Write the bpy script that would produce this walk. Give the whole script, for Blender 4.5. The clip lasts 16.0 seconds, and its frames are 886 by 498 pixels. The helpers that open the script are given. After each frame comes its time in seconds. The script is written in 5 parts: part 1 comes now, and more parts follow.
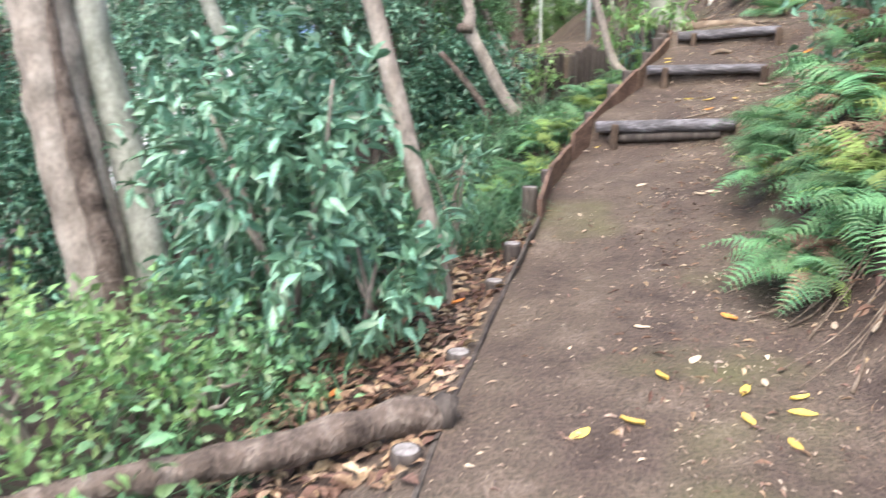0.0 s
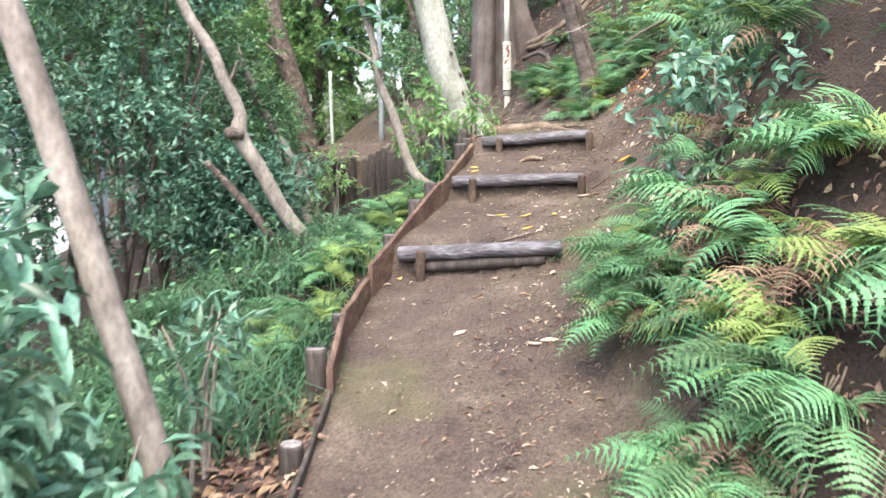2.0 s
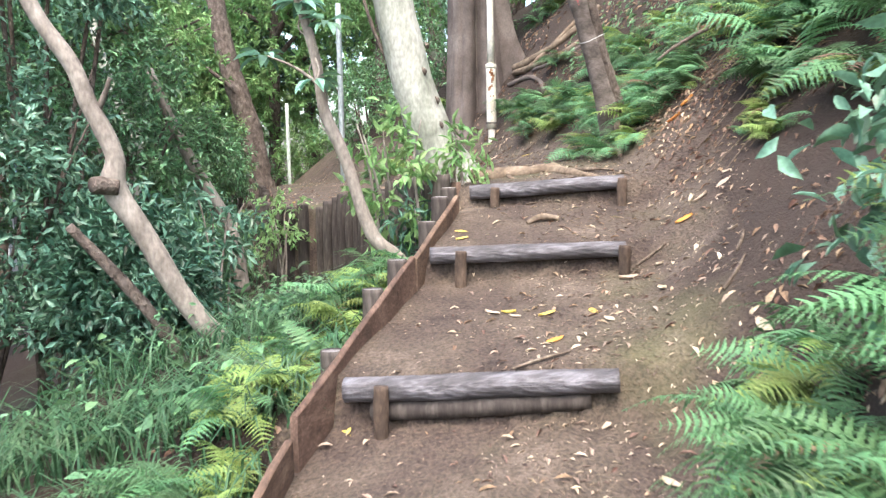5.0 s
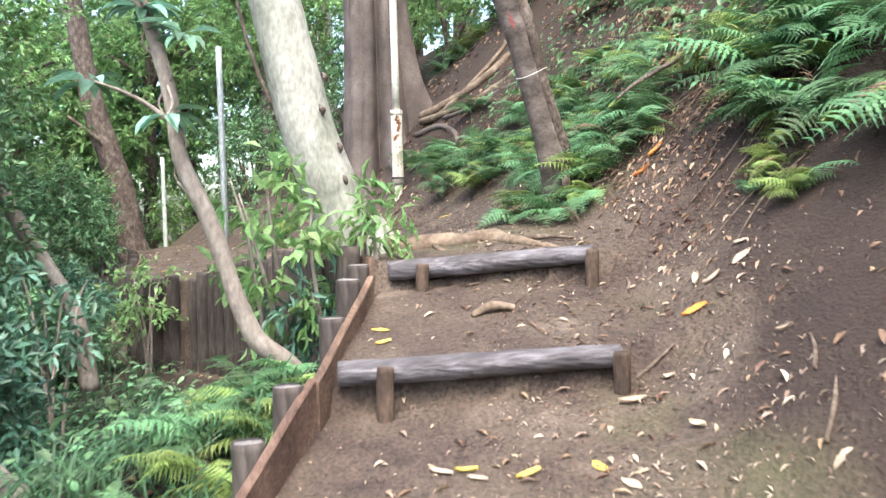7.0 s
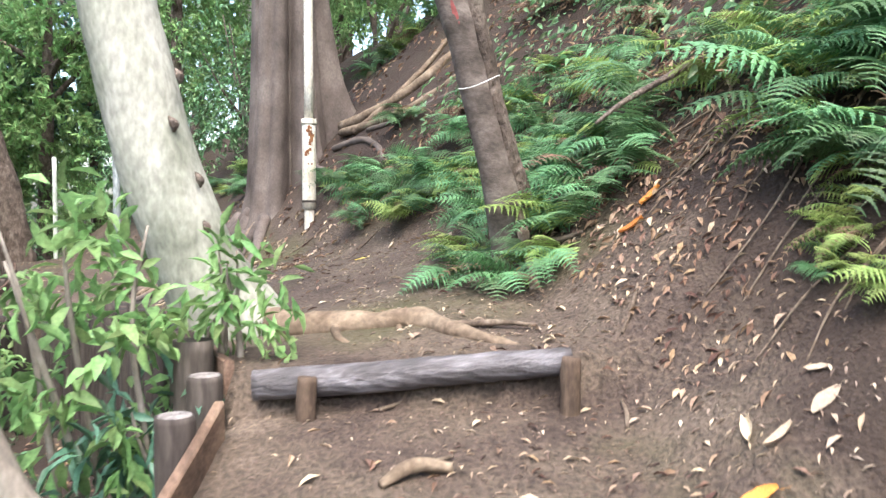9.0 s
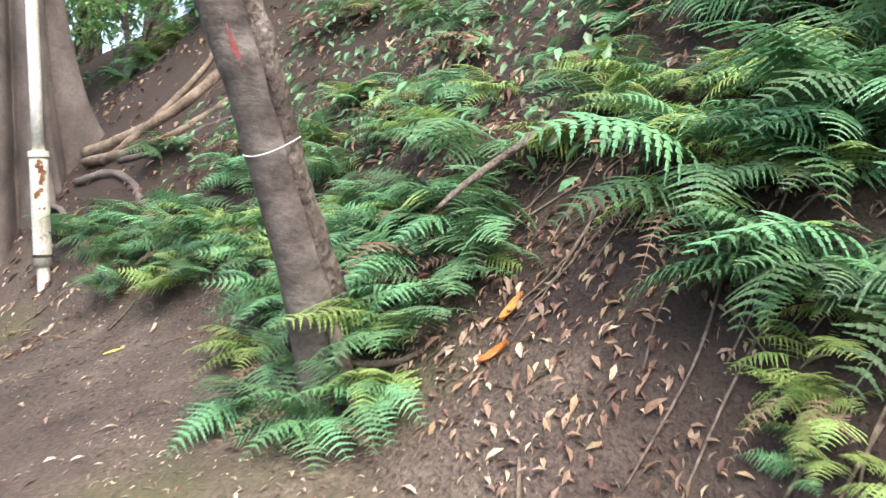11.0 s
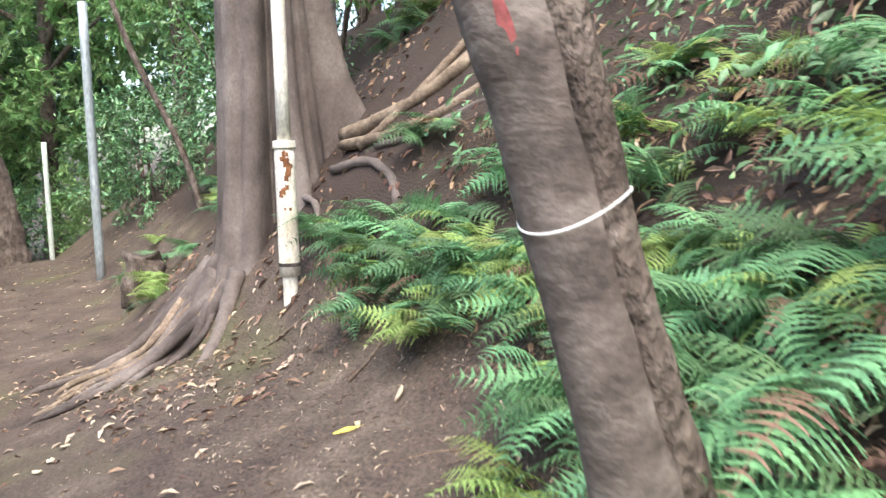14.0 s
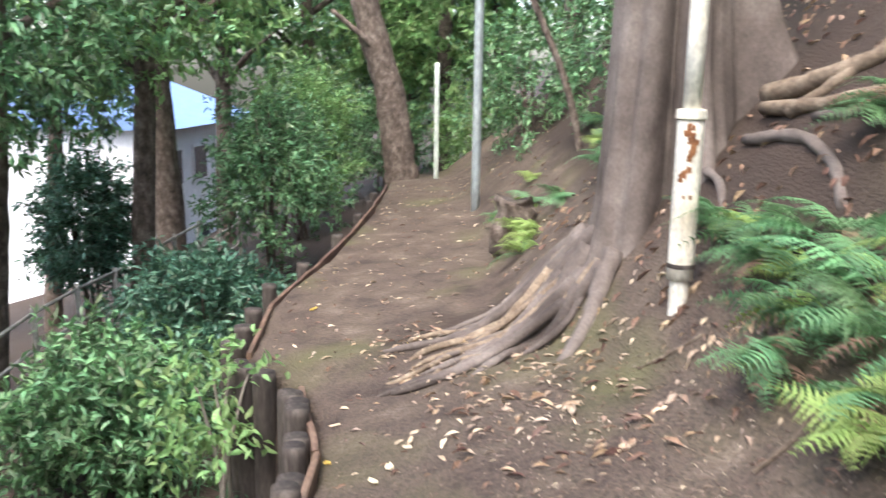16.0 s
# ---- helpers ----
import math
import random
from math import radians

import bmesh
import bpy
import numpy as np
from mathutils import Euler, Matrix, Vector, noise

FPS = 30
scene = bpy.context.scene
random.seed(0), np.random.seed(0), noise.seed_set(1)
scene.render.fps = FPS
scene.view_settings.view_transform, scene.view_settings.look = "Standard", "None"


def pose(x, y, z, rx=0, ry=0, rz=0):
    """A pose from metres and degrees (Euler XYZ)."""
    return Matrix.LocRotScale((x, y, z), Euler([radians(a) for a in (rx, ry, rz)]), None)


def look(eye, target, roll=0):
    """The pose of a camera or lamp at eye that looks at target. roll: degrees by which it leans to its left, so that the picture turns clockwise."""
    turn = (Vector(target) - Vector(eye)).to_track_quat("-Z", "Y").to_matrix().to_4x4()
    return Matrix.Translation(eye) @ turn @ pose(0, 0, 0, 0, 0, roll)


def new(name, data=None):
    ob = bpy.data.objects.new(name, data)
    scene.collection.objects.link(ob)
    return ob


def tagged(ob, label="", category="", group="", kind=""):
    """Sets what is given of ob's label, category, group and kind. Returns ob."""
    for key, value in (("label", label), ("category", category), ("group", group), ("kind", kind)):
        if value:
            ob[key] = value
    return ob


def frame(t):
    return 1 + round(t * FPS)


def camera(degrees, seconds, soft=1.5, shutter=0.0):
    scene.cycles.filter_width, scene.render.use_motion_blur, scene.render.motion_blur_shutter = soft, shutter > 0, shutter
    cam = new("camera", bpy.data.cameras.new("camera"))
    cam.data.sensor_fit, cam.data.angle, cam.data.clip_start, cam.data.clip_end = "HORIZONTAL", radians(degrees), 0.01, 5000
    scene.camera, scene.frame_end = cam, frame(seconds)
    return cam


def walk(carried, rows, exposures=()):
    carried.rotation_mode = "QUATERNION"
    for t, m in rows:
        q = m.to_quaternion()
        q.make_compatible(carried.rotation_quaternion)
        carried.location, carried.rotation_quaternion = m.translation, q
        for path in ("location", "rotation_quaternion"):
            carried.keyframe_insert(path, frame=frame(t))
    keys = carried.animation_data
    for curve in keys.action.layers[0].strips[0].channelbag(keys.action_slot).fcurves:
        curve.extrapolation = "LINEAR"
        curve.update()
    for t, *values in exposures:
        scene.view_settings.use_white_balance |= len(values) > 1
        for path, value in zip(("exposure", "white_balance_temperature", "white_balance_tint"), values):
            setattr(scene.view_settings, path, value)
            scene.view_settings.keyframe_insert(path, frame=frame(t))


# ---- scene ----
cam = camera(56.1, 16.0, soft=1.35, shutter=0.5)
PATH = [
    (0, (0.541, -0.038, 1.149), (0.416, 1.895, 0.65), -0.7),
    (0.5, (0.552, 0.371, 1.159), (0.643, 2.315, 0.697), -1.2),
    (1, (0.607, 0.755, 1.177), (0.817, 2.705, 0.784), -1.5),
    (1.5, (0.691, 1.175, 1.204), (0.952, 3.133, 0.888), -0.4),
    (2, (0.709, 1.61, 1.226), (1.059, 3.558, 0.942), -0.8),
    (2.5, (0.785, 2.054, 1.249), (1.21, 3.993, 1.001), -1.2),
    (3, (0.874, 2.449, 1.302), (1.332, 4.383, 1.077), -1.0),
    (3.5, (0.913, 2.859, 1.354), (1.375, 4.79, 1.121), -1.7),
    (3.7, (0.932, 3.017, 1.36), (1.383, 4.952, 1.124), -2.2),
    (5.8, (1.269, 4.703, 1.286), (1.692, 6.651, 1.125), -0.4),
    (6, (1.293, 4.85, 1.311), (1.752, 6.791, 1.164), -0.0),
    (6.5, (1.35, 5.273, 1.346), (1.933, 7.183, 1.234), -0.5),
    (7, (1.404, 5.672, 1.379), (2.081, 7.552, 1.301), -1.6),
    (7.5, (1.516, 6.077, 1.444), (2.209, 7.952, 1.385), -1.6),
    (8, (1.627, 6.462, 1.478), (2.367, 8.319, 1.413), -1.4),
    (8.5, (1.8, 6.805, 1.546), (2.622, 8.627, 1.484), -1.5),
    (9, (2.043, 7.116, 1.655), (2.874, 8.934, 1.584), 0.0),
    (9.5, (2.168, 7.357, 1.765), (3.028, 9.16, 1.671), 1.6),
    (10, (2.276, 7.681, 1.883), (3.329, 9.379, 1.788), 1.3),
    (10.2, (2.296, 7.775, 1.96), (3.442, 9.411, 1.851), 0.8),
    (12.5, (2.965, 8.812, 2.178), (4.303, 10.297, 2.104), -2.2),
    (13, (3.056, 9.014, 2.227), (4.1, 10.716, 2.12), -0.7),
    (13.5, (3.127, 9.256, 2.258), (3.927, 11.08, 2.085), -0.5),
    (14, (3.177, 9.513, 2.429), (3.888, 11.371, 2.218), -1.5),
    (14.5, (3.262, 9.732, 2.492), (3.867, 11.623, 2.256), -0.8),
    (15, (3.298, 9.939, 2.546), (3.617, 11.893, 2.261), 0.5),
    (15.5, (3.274, 10.258, 2.553), (3.324, 12.227, 2.205), 0.9),
    (16, (3.248, 10.542, 2.714), (3.1, 12.494, 2.306), 0.8),
]
walk(cam, [(t, look(eye, target, roll)) for t, eye, target, roll in PATH], [(0, 2.2), (1.5, 2.4), (3.5, 2.45), (9, 2.4), (12.5, 2.35), (16, 2.4)])

# ---- world, sun and exposure ----
world = bpy.data.worlds.new("world")
scene.world = world
world.use_nodes = True
wn = world.node_tree
sky = wn.nodes.new("ShaderNodeTexSky")
sky.sky_type, sky.sun_disc = "NISHITA", False
sky.sun_elevation, sky.sun_rotation = radians(62), radians(200)
sky.air_density, sky.dust_density, sky.ozone_density = 1.0, 4.0, 0.6
wn.links.new(sky.outputs["Color"], wn.nodes["Background"].inputs["Color"])
wn.nodes["Background"].inputs["Strength"].default_value = 0.15
sun = new("sun", bpy.data.lights.new("sun", "SUN"))
sun.data.energy, sun.data.angle, sun.data.color = 0.75, radians(45), (1.0, 0.98, 0.95)
sun.matrix_world = look((0, 0, 30), (0 - 12 * math.sin(radians(200)), 0 - 12 * math.cos(radians(200)), 30 - 12 * math.tan(radians(62))))
sun.location = (6, 0, 20)

# ---- materials ----


def material(name, colours, scale=8.0, rough=0.8, bump=0.3, stretch=(1, 1, 1), fine=60.0, metal=0.0, island=0.0, each=0.0, thin=0.0, distance=0.01, spec=0.3, grain=0.27):
    """A noise-driven surface: colours run through a ramp, a finer noise adds grain and relief."""
    m = bpy.data.materials.new(name)
    m.use_nodes = True
    nt = m.node_tree
    n, l = nt.nodes, nt.links
    bsdf = n["Principled BSDF"]
    co = n.new("ShaderNodeTexCoord")
    mp = n.new("ShaderNodeMapping")
    mp.inputs["Scale"].default_value = stretch
    l.new(co.outputs["Object"], mp.inputs["Vector"])
    big = n.new("ShaderNodeTexNoise")
    big.inputs["Scale"].default_value, big.inputs["Detail"].default_value, big.inputs["Roughness"].default_value = scale, 6, 0.62
    l.new(mp.outputs["Vector"], big.inputs["Vector"])
    ramp = n.new("ShaderNodeValToRGB")
    cr = ramp.color_ramp
    k = len(colours)
    while len(cr.elements) < k:
        cr.elements.new(0.5)
    for i, c in enumerate(colours):
        cr.elements[i].position = 0.3 + 0.4 * i / max(1, k - 1)
        cr.elements[i].color = (*c, 1)
    l.new(big.outputs["Fac"], ramp.inputs["Fac"])
    small = n.new("ShaderNodeTexNoise")
    small.inputs["Scale"].default_value, small.inputs["Detail"].default_value = fine, 4
    l.new(mp.outputs["Vector"], small.inputs["Vector"])
    val = n.new("ShaderNodeMapRange")
    val.inputs["From Min"].default_value, val.inputs["From Max"].default_value = 0.3, 0.7
    val.inputs["To Min"].default_value, val.inputs["To Max"].default_value = 1 - grain, 1 + grain
    l.new(small.outputs["Fac"], val.inputs["Value"])
    hsv = n.new("ShaderNodeHueSaturation")
    l.new(ramp.outputs["Color"], hsv.inputs["Color"])
    value = val.outputs["Result"]
    for amount, node, socket in ((island, "ShaderNodeNewGeometry", "Random Per Island"), (each, "ShaderNodeObjectInfo", "Random")):
        if amount:
            src = n.new(node)
            mr = n.new("ShaderNodeMapRange")
            mr.inputs["To Min"].default_value, mr.inputs["To Max"].default_value = 1 - amount, 1 + amount
            l.new(src.outputs[socket], mr.inputs["Value"])
            mul = n.new("ShaderNodeMath")
            mul.operation = "MULTIPLY"
            l.new(value, mul.inputs[0])
            l.new(mr.outputs["Result"], mul.inputs[1])
            value = mul.outputs[0]
            hue = n.new("ShaderNodeMapRange")
            hue.inputs["To Min"].default_value, hue.inputs["To Max"].default_value = 0.5 - 0.05 * amount, 0.5 + 0.05 * amount
            l.new(src.outputs[socket], hue.inputs["Value"])
            l.new(hue.outputs["Result"], hsv.inputs["Hue"])
    l.new(value, hsv.inputs["Value"])
    l.new(hsv.outputs["Color"], bsdf.inputs["Base Color"])
    bsdf.inputs["Roughness"].default_value = rough
    bsdf.inputs["Metallic"].default_value = metal
    bsdf.inputs["Specular IOR Level"].default_value = spec
    if bump:
        add = n.new("ShaderNodeMath")
        add.operation = "ADD"
        l.new(big.outputs["Fac"], add.inputs[0])
        l.new(small.outputs["Fac"], add.inputs[1])
        bp = n.new("ShaderNodeBump")
        bp.inputs["Strength"].default_value, bp.inputs["Distance"].default_value = bump, distance
        l.new(add.outputs[0], bp.inputs["Height"])
        l.new(bp.outputs["Normal"], bsdf.inputs["Normal"])
    if thin:
        tr = n.new("ShaderNodeBsdfTranslucent")
        l.new(hsv.outputs["Color"], tr.inputs["Color"])
        mix = n.new("ShaderNodeMixShader")
        mix.inputs["Fac"].default_value = thin
        l.new(bsdf.outputs[0], mix.inputs[1])
        l.new(tr.outputs[0], mix.inputs[2])
        l.new(mix.outputs[0], n["Material Output"].inputs["Surface"])
    return m


SOIL = material("trodden_soil", [(0.038, 0.027, 0.022), (0.07, 0.051, 0.041), (0.086, 0.066, 0.05), (0.138, 0.106, 0.083)], 2.6, 0.88, 1.0, fine=55, distance=0.022, grain=0.45)
BARK_PALE = material("pale_bark", [(0.14, 0.15, 0.115), (0.28, 0.29, 0.245), (0.42, 0.42, 0.375)], 4, 0.8, 0.5, (1, 1, 0.5), 40, distance=0.006)
BARK_GREY = material("grey_brown_bark", [(0.042, 0.033, 0.029), (0.108, 0.088, 0.078), (0.19, 0.162, 0.146)], 2.2, 0.85, 0.5, (1, 1, 0.7), 55, distance=0.012, grain=0.16)
BARK_SMOOTH = material("smooth_ringed_bark", [(0.036, 0.029, 0.025), (0.098, 0.08, 0.07), (0.18, 0.152, 0.136)], 7, 0.8, 0.55, (0.9, 0.9, 1.4), 48, distance=0.008, grain=0.2)
BARK_DARK = material("dark_bark", [(0.04, 0.03, 0.025), (0.11, 0.085, 0.07), (0.21, 0.175, 0.15)], 12, 0.85, 1.0, (1, 1, 0.6), 55, distance=0.022)
BARK_TAN = material("tan_bark", [(0.12, 0.1, 0.083), (0.24, 0.207, 0.178), (0.36, 0.32, 0.28)], 6, 0.85, 0.5, (1, 1, 0.5), 45, distance=0.006)
ROOT = material("root_bark", [(0.085, 0.06, 0.042), (0.165, 0.125, 0.09), (0.27, 0.215, 0.16)], 7, 0.9, 0.6, (1, 1, 1), 40, distance=0.008)
LOG = material("weathered_log_bark", [(0.03, 0.028, 0.029), (0.075, 0.069, 0.074), (0.19, 0.183, 0.2)], 9, 0.7, 1.0, (0.25, 1.6, 1.6), 38, distance=0.012, spec=0.5)
POST = material("dark_treated_wood", [(0.02, 0.017, 0.015), (0.05, 0.041, 0.036), (0.1, 0.085, 0.075)], 10, 0.85, 0.7, (1, 1, 0.2), 50, distance=0.006, each=0.2)
POST_END = material("grey_cut_wood", [(0.1, 0.09, 0.085), (0.2, 0.185, 0.18), (0.29, 0.275, 0.27)], 18, 0.85, 0.5, (1, 1, 1), 90, distance=0.003)
BOARD = material("reddish_plank", [(0.05, 0.032, 0.025), (0.12, 0.075, 0.055), (0.2, 0.135, 0.1)], 8, 0.85, 0.6, (1.4, 0.3, 1.4), 60, distance=0.005, each=0.15)
PEG = material("brown_peg", [(0.03, 0.021, 0.016), (0.075, 0.052, 0.038), (0.14, 0.1, 0.072)], 12, 0.88, 0.6, (1, 1, 0.4), 60)
PAINT = material("chipped_white_paint", [(0.48, 0.43, 0.33), (0.62, 0.59, 0.51), (0.68, 0.67, 0.61)], 6, 0.5, 0.15, (1, 1, 0.5), 60, distance=0.002)
RUST = material("rust", [(0.09, 0.035, 0.018), (0.19, 0.08, 0.035), (0.3, 0.15, 0.07)], 16, 0.9, 0.5, (1, 1, 1), 90, distance=0.003)
GREY_PIPE = material("galvanised_pipe", [(0.26, 0.3, 0.31), (0.36, 0.4, 0.41)], 6, 0.5, 0.05, (1, 1, 0.3), 40, metal=0.3)
PALE_PIPE = material("pale_pipe", [(0.42, 0.48, 0.42), (0.52, 0.57, 0.52)], 6, 0.5, 0.05, (1, 1, 0.3), 40)
WIRE = material("white_rope", [(0.6, 0.62, 0.62), (0.75, 0.77, 0.77)], 40, 0.6, 0.4)
RED = material("red_spray_paint", [(0.2, 0.06, 0.055), (0.36, 0.1, 0.1)], 14, 0.8, 0.2)
LEAF_DARK = material("dark_green_leaf", [(0.03, 0.085, 0.052), (0.07, 0.16, 0.1), (0.125, 0.24, 0.15)], 3, 0.38, 0, island=0.65, thin=0.25, spec=0.5)
LEAF_MID = material("green_leaf", [(0.07, 0.15, 0.075), (0.125, 0.24, 0.11), (0.19, 0.31, 0.14)], 3, 0.42, 0, island=0.65, thin=0.25, spec=0.45)
LEAF_LIGHT = material("light_green_leaf", [(0.12, 0.235, 0.085), (0.2, 0.34, 0.13), (0.29, 0.41, 0.17)], 3, 0.5, 0, island=0.4, thin=0.4)
LEAF_BLUE = material("blue_green_leaf", [(0.07, 0.16, 0.105), (0.125, 0.25, 0.16), (0.2, 0.34, 0.22)], 3, 0.36, 0, island=0.65, thin=0.25, spec=0.5)
FERN = material("fern_green", [(0.05, 0.13, 0.06), (0.11, 0.225, 0.1), (0.18, 0.32, 0.15)], 5, 0.45, 0, each=0.5, thin=0.3)
FERN_PALE = material("pale_fern_green", [(0.15, 0.24, 0.07), (0.24, 0.34, 0.1), (0.34, 0.42, 0.16)], 5, 0.55, 0, each=0.3, thin=0.35)
FERN_BROWN = material("withered_fern", [(0.12, 0.075, 0.05), (0.2, 0.13, 0.09), (0.29, 0.2, 0.14)], 5, 0.8, 0, each=0.3, thin=0.2)
GRASS = material("grass_blade", [(0.035, 0.095, 0.045), (0.06, 0.14, 0.065), (0.14, 0.21, 0.11)], 4, 0.5, 0, island=0.4, thin=0.3)
STRAW = material("straw_leaf", [(0.24, 0.165, 0.11), (0.4, 0.31, 0.23), (0.58, 0.49, 0.39)], 3, 0.75, 0, island=0.4, thin=0.1)
DEAD = material("dead_leaf", [(0.09, 0.05, 0.034), (0.2, 0.125, 0.085), (0.4, 0.3, 0.23)], 3, 0.8, 0, island=0.55, thin=0.1)
CHIP = material("litter_chip", [(0.07, 0.045, 0.034), (0.2, 0.145, 0.11), (0.46, 0.39, 0.32)], 3, 0.85, 0, island=0.6)
YELLOW = material("yellow_leaf", [(0.5, 0.33, 0.05), (0.62, 0.46, 0.1), (0.66, 0.54, 0.2)], 30, 0.6, 0.2, each=0.15, thin=0.15)
CREAM = material("pale_dry_leaf", [(0.4, 0.3, 0.2), (0.52, 0.43, 0.31), (0.62, 0.54, 0.44)], 30, 0.7, 0.2, each=0.25, thin=0.1)
ORANGE = material("orange_leaf", [(0.4, 0.14, 0.04), (0.55, 0.22, 0.05), (0.62, 0.32, 0.08)], 30, 0.6, 0.2, each=0.15, thin=0.15)
TWIG = material("grey_twig", [(0.06, 0.043, 0.032), (0.13, 0.1, 0.075), (0.22, 0.18, 0.14)], 20, 0.9, 0.4)
STUCCO = material("pale_render", [(0.6, 0.62, 0.65), (0.72, 0.73, 0.75)], 2, 0.8, 0.1)
ROOF = material("blue_roof", [(0.12, 0.2, 0.4), (0.16, 0.26, 0.48)], 3, 0.5, 0.1)
GLASS = material("window_glass", [(0.05, 0.06, 0.07), (0.08, 0.09, 0.1)], 1, 0.1, 0, spec=0.6)
RAIL = material("grey_rail", [(0.2, 0.19, 0.17), (0.32, 0.31, 0.28)], 8, 0.7, 0.2)

# moss patches on the trodden soil
nt = SOIL.node_tree
moss = nt.nodes.new("ShaderNodeTexNoise")
moss.inputs["Scale"].default_value, moss.inputs["Detail"].default_value = 0.9, 5
mramp = nt.nodes.new("ShaderNodeValToRGB")
mramp.color_ramp.elements[0].position, mramp.color_ramp.elements[1].position = 0.54, 0.7
mramp.color_ramp.elements[1].color = (0.55, 0.55, 0.55, 1)
mmix = nt.nodes.new("ShaderNodeMix")
mmix.data_type = "RGBA"
mmix.inputs["B"].default_value = (0.095, 0.1, 0.038, 1)
hs = next(n for n in nt.nodes if n.type == "HUE_SAT")
nt.links.new(nt.nodes["Texture Coordinate"].outputs["Object"], moss.inputs["Vector"])
nt.links.new(moss.outputs["Fac"], mramp.inputs["Fac"])
nt.links.new(mramp.outputs["Color"], mmix.inputs["Factor"])
nt.links.new(hs.outputs["Color"], mmix.inputs["A"])
# dark leaf mould and painted fern shade, bank and slope, border broken by noise
mould_shade = nt.nodes.new("ShaderNodeAttribute")
mould_shade.attribute_name = "mould_shade"
patch = nt.nodes.new("ShaderNodeTexNoise")
patch.inputs["Scale"].default_value, patch.inputs["Detail"].default_value = 3.5, 6
nt.links.new(nt.nodes["Texture Coordinate"].outputs["Object"], patch.inputs["Vector"])
total = nt.nodes.new("ShaderNodeMath")
total.operation = "ADD"
nt.links.new(mould_shade.outputs["Fac"], total.inputs[0])
nt.links.new(patch.outputs["Fac"], total.inputs[1])
border = nt.nodes.new("ShaderNodeMapRange")
border.inputs["From Min"].default_value, border.inputs["From Max"].default_value = 0.72, 1.15
border.inputs["To Max"].default_value = 0.85
nt.links.new(total.outputs[0], border.inputs["Value"])
dmix = nt.nodes.new("ShaderNodeMix")
dmix.data_type = "RGBA"
dmix.inputs["B"].default_value = (0.034, 0.023, 0.018, 1)
nt.links.new(border.outputs["Result"], dmix.inputs["Factor"])
nt.links.new(mmix.outputs["Result"], dmix.inputs["A"])
nt.links.new(dmix.outputs["Result"], nt.nodes["Principled BSDF"].inputs["Base Color"])


# ---- builders ----
def link_mesh(name, verts, faces, mat, parent=None, label="", smooth_faces=True):
    me = bpy.data.meshes.new(name)
    me.from_pydata(verts, [], faces)
    me.materials.append(mat)
    if smooth_faces:
        me.shade_smooth()
    ob = new(name, me)
    if parent is not None:
        ob.parent = parent
    if label:
        ob["label"] = label
    return ob


def part(name, bm, mat, parent=None, label="", smooth_faces=False):
    """One bmesh as one mesh object under a thing or a part."""
    me = bpy.data.meshes.new(name)
    bm.to_mesh(me)
    bm.free()
    me.materials.append(mat)
    if smooth_faces:
        me.shade_smooth()
    ob = new(name, me)
    if parent is not None:
        ob.parent = parent
    if label:
        ob["label"] = label
    return ob


def thing(name, place, label, category, group="", kind=""):
    ob = new(name)
    ob.location = place
    ob.empty_display_size = 0.1
    return tagged(ob, label, category, group, kind)


def curve(points, steps):
    """Points along a Catmull-Rom line through the given ones (any width of row)."""
    p = [np.array(q, float) for q in points]
    p = [2 * p[0] - p[1], *p, 2 * p[-1] - p[-2]]
    out = []
    for i in range(1, len(p) - 2):
        for k in range(steps):
            t = k / steps
            out.append(0.5 * (2 * p[i] + (p[i + 1] - p[i - 1]) * t + (2 * p[i - 1] - 5 * p[i] + 4 * p[i + 1] - p[i + 2]) * t * t
                              + (3 * p[i] - p[i - 1] - 3 * p[i + 1] + p[i + 2]) * t ** 3))
    out.append(p[-2])
    return np.array(out)


def tube(rows, sides=14, steps=8, rough=0.08, freq=6.0, seed=0.0, ribs=0.0, rib_count=5):
    """Vertices and faces of a tapered, slightly lumpy limb. rows: x, y, z, radius."""
    c = curve(rows, steps)
    verts, faces = [], []
    side = Vector((1, 0.13, 0.07)).normalized()
    for i, (x, y, z, r) in enumerate(c):
        a, b = c[max(i - 1, 0), :3], c[min(i + 1, len(c) - 1), :3]
        d = Vector(b - a).normalized()
        u = (side - d * side.dot(d))
        if u.length < 0.05:
            u = d.orthogonal()
        u.normalize()
        side = u
        v = d.cross(u)
        for k in range(sides):
            t = 2 * math.pi * k / sides
            w = u * math.cos(t) + v * math.sin(t)
            q = Vector((x, y, z))
            rr = r * (1 + rough * 2 * noise.noise((q + w * r) * freq + Vector((seed, seed, 0)))) * (1 + ribs * math.cos(rib_count * t + seed))
            verts.append(q + w * rr)
    n = len(c)
    for i in range(n - 1):
        for k in range(sides):
            a, b = i * sides + k, i * sides + (k + 1) % sides
            faces.append((a, b, b + sides, a + sides))
    faces.append(tuple(range(sides - 1, -1, -1)))
    faces.append(tuple(range((n - 1) * sides, n * sides)))
    return verts, faces


def merge(*pieces):
    verts, faces = [], []
    for v, f in pieces:
        o = len(verts)
        verts += list(v)
        faces += [tuple(i + o for i in q) for q in f]
    return verts, faces


def local(verts, place):
    p = Vector(place)
    return [Vector(v) - p for v in verts]


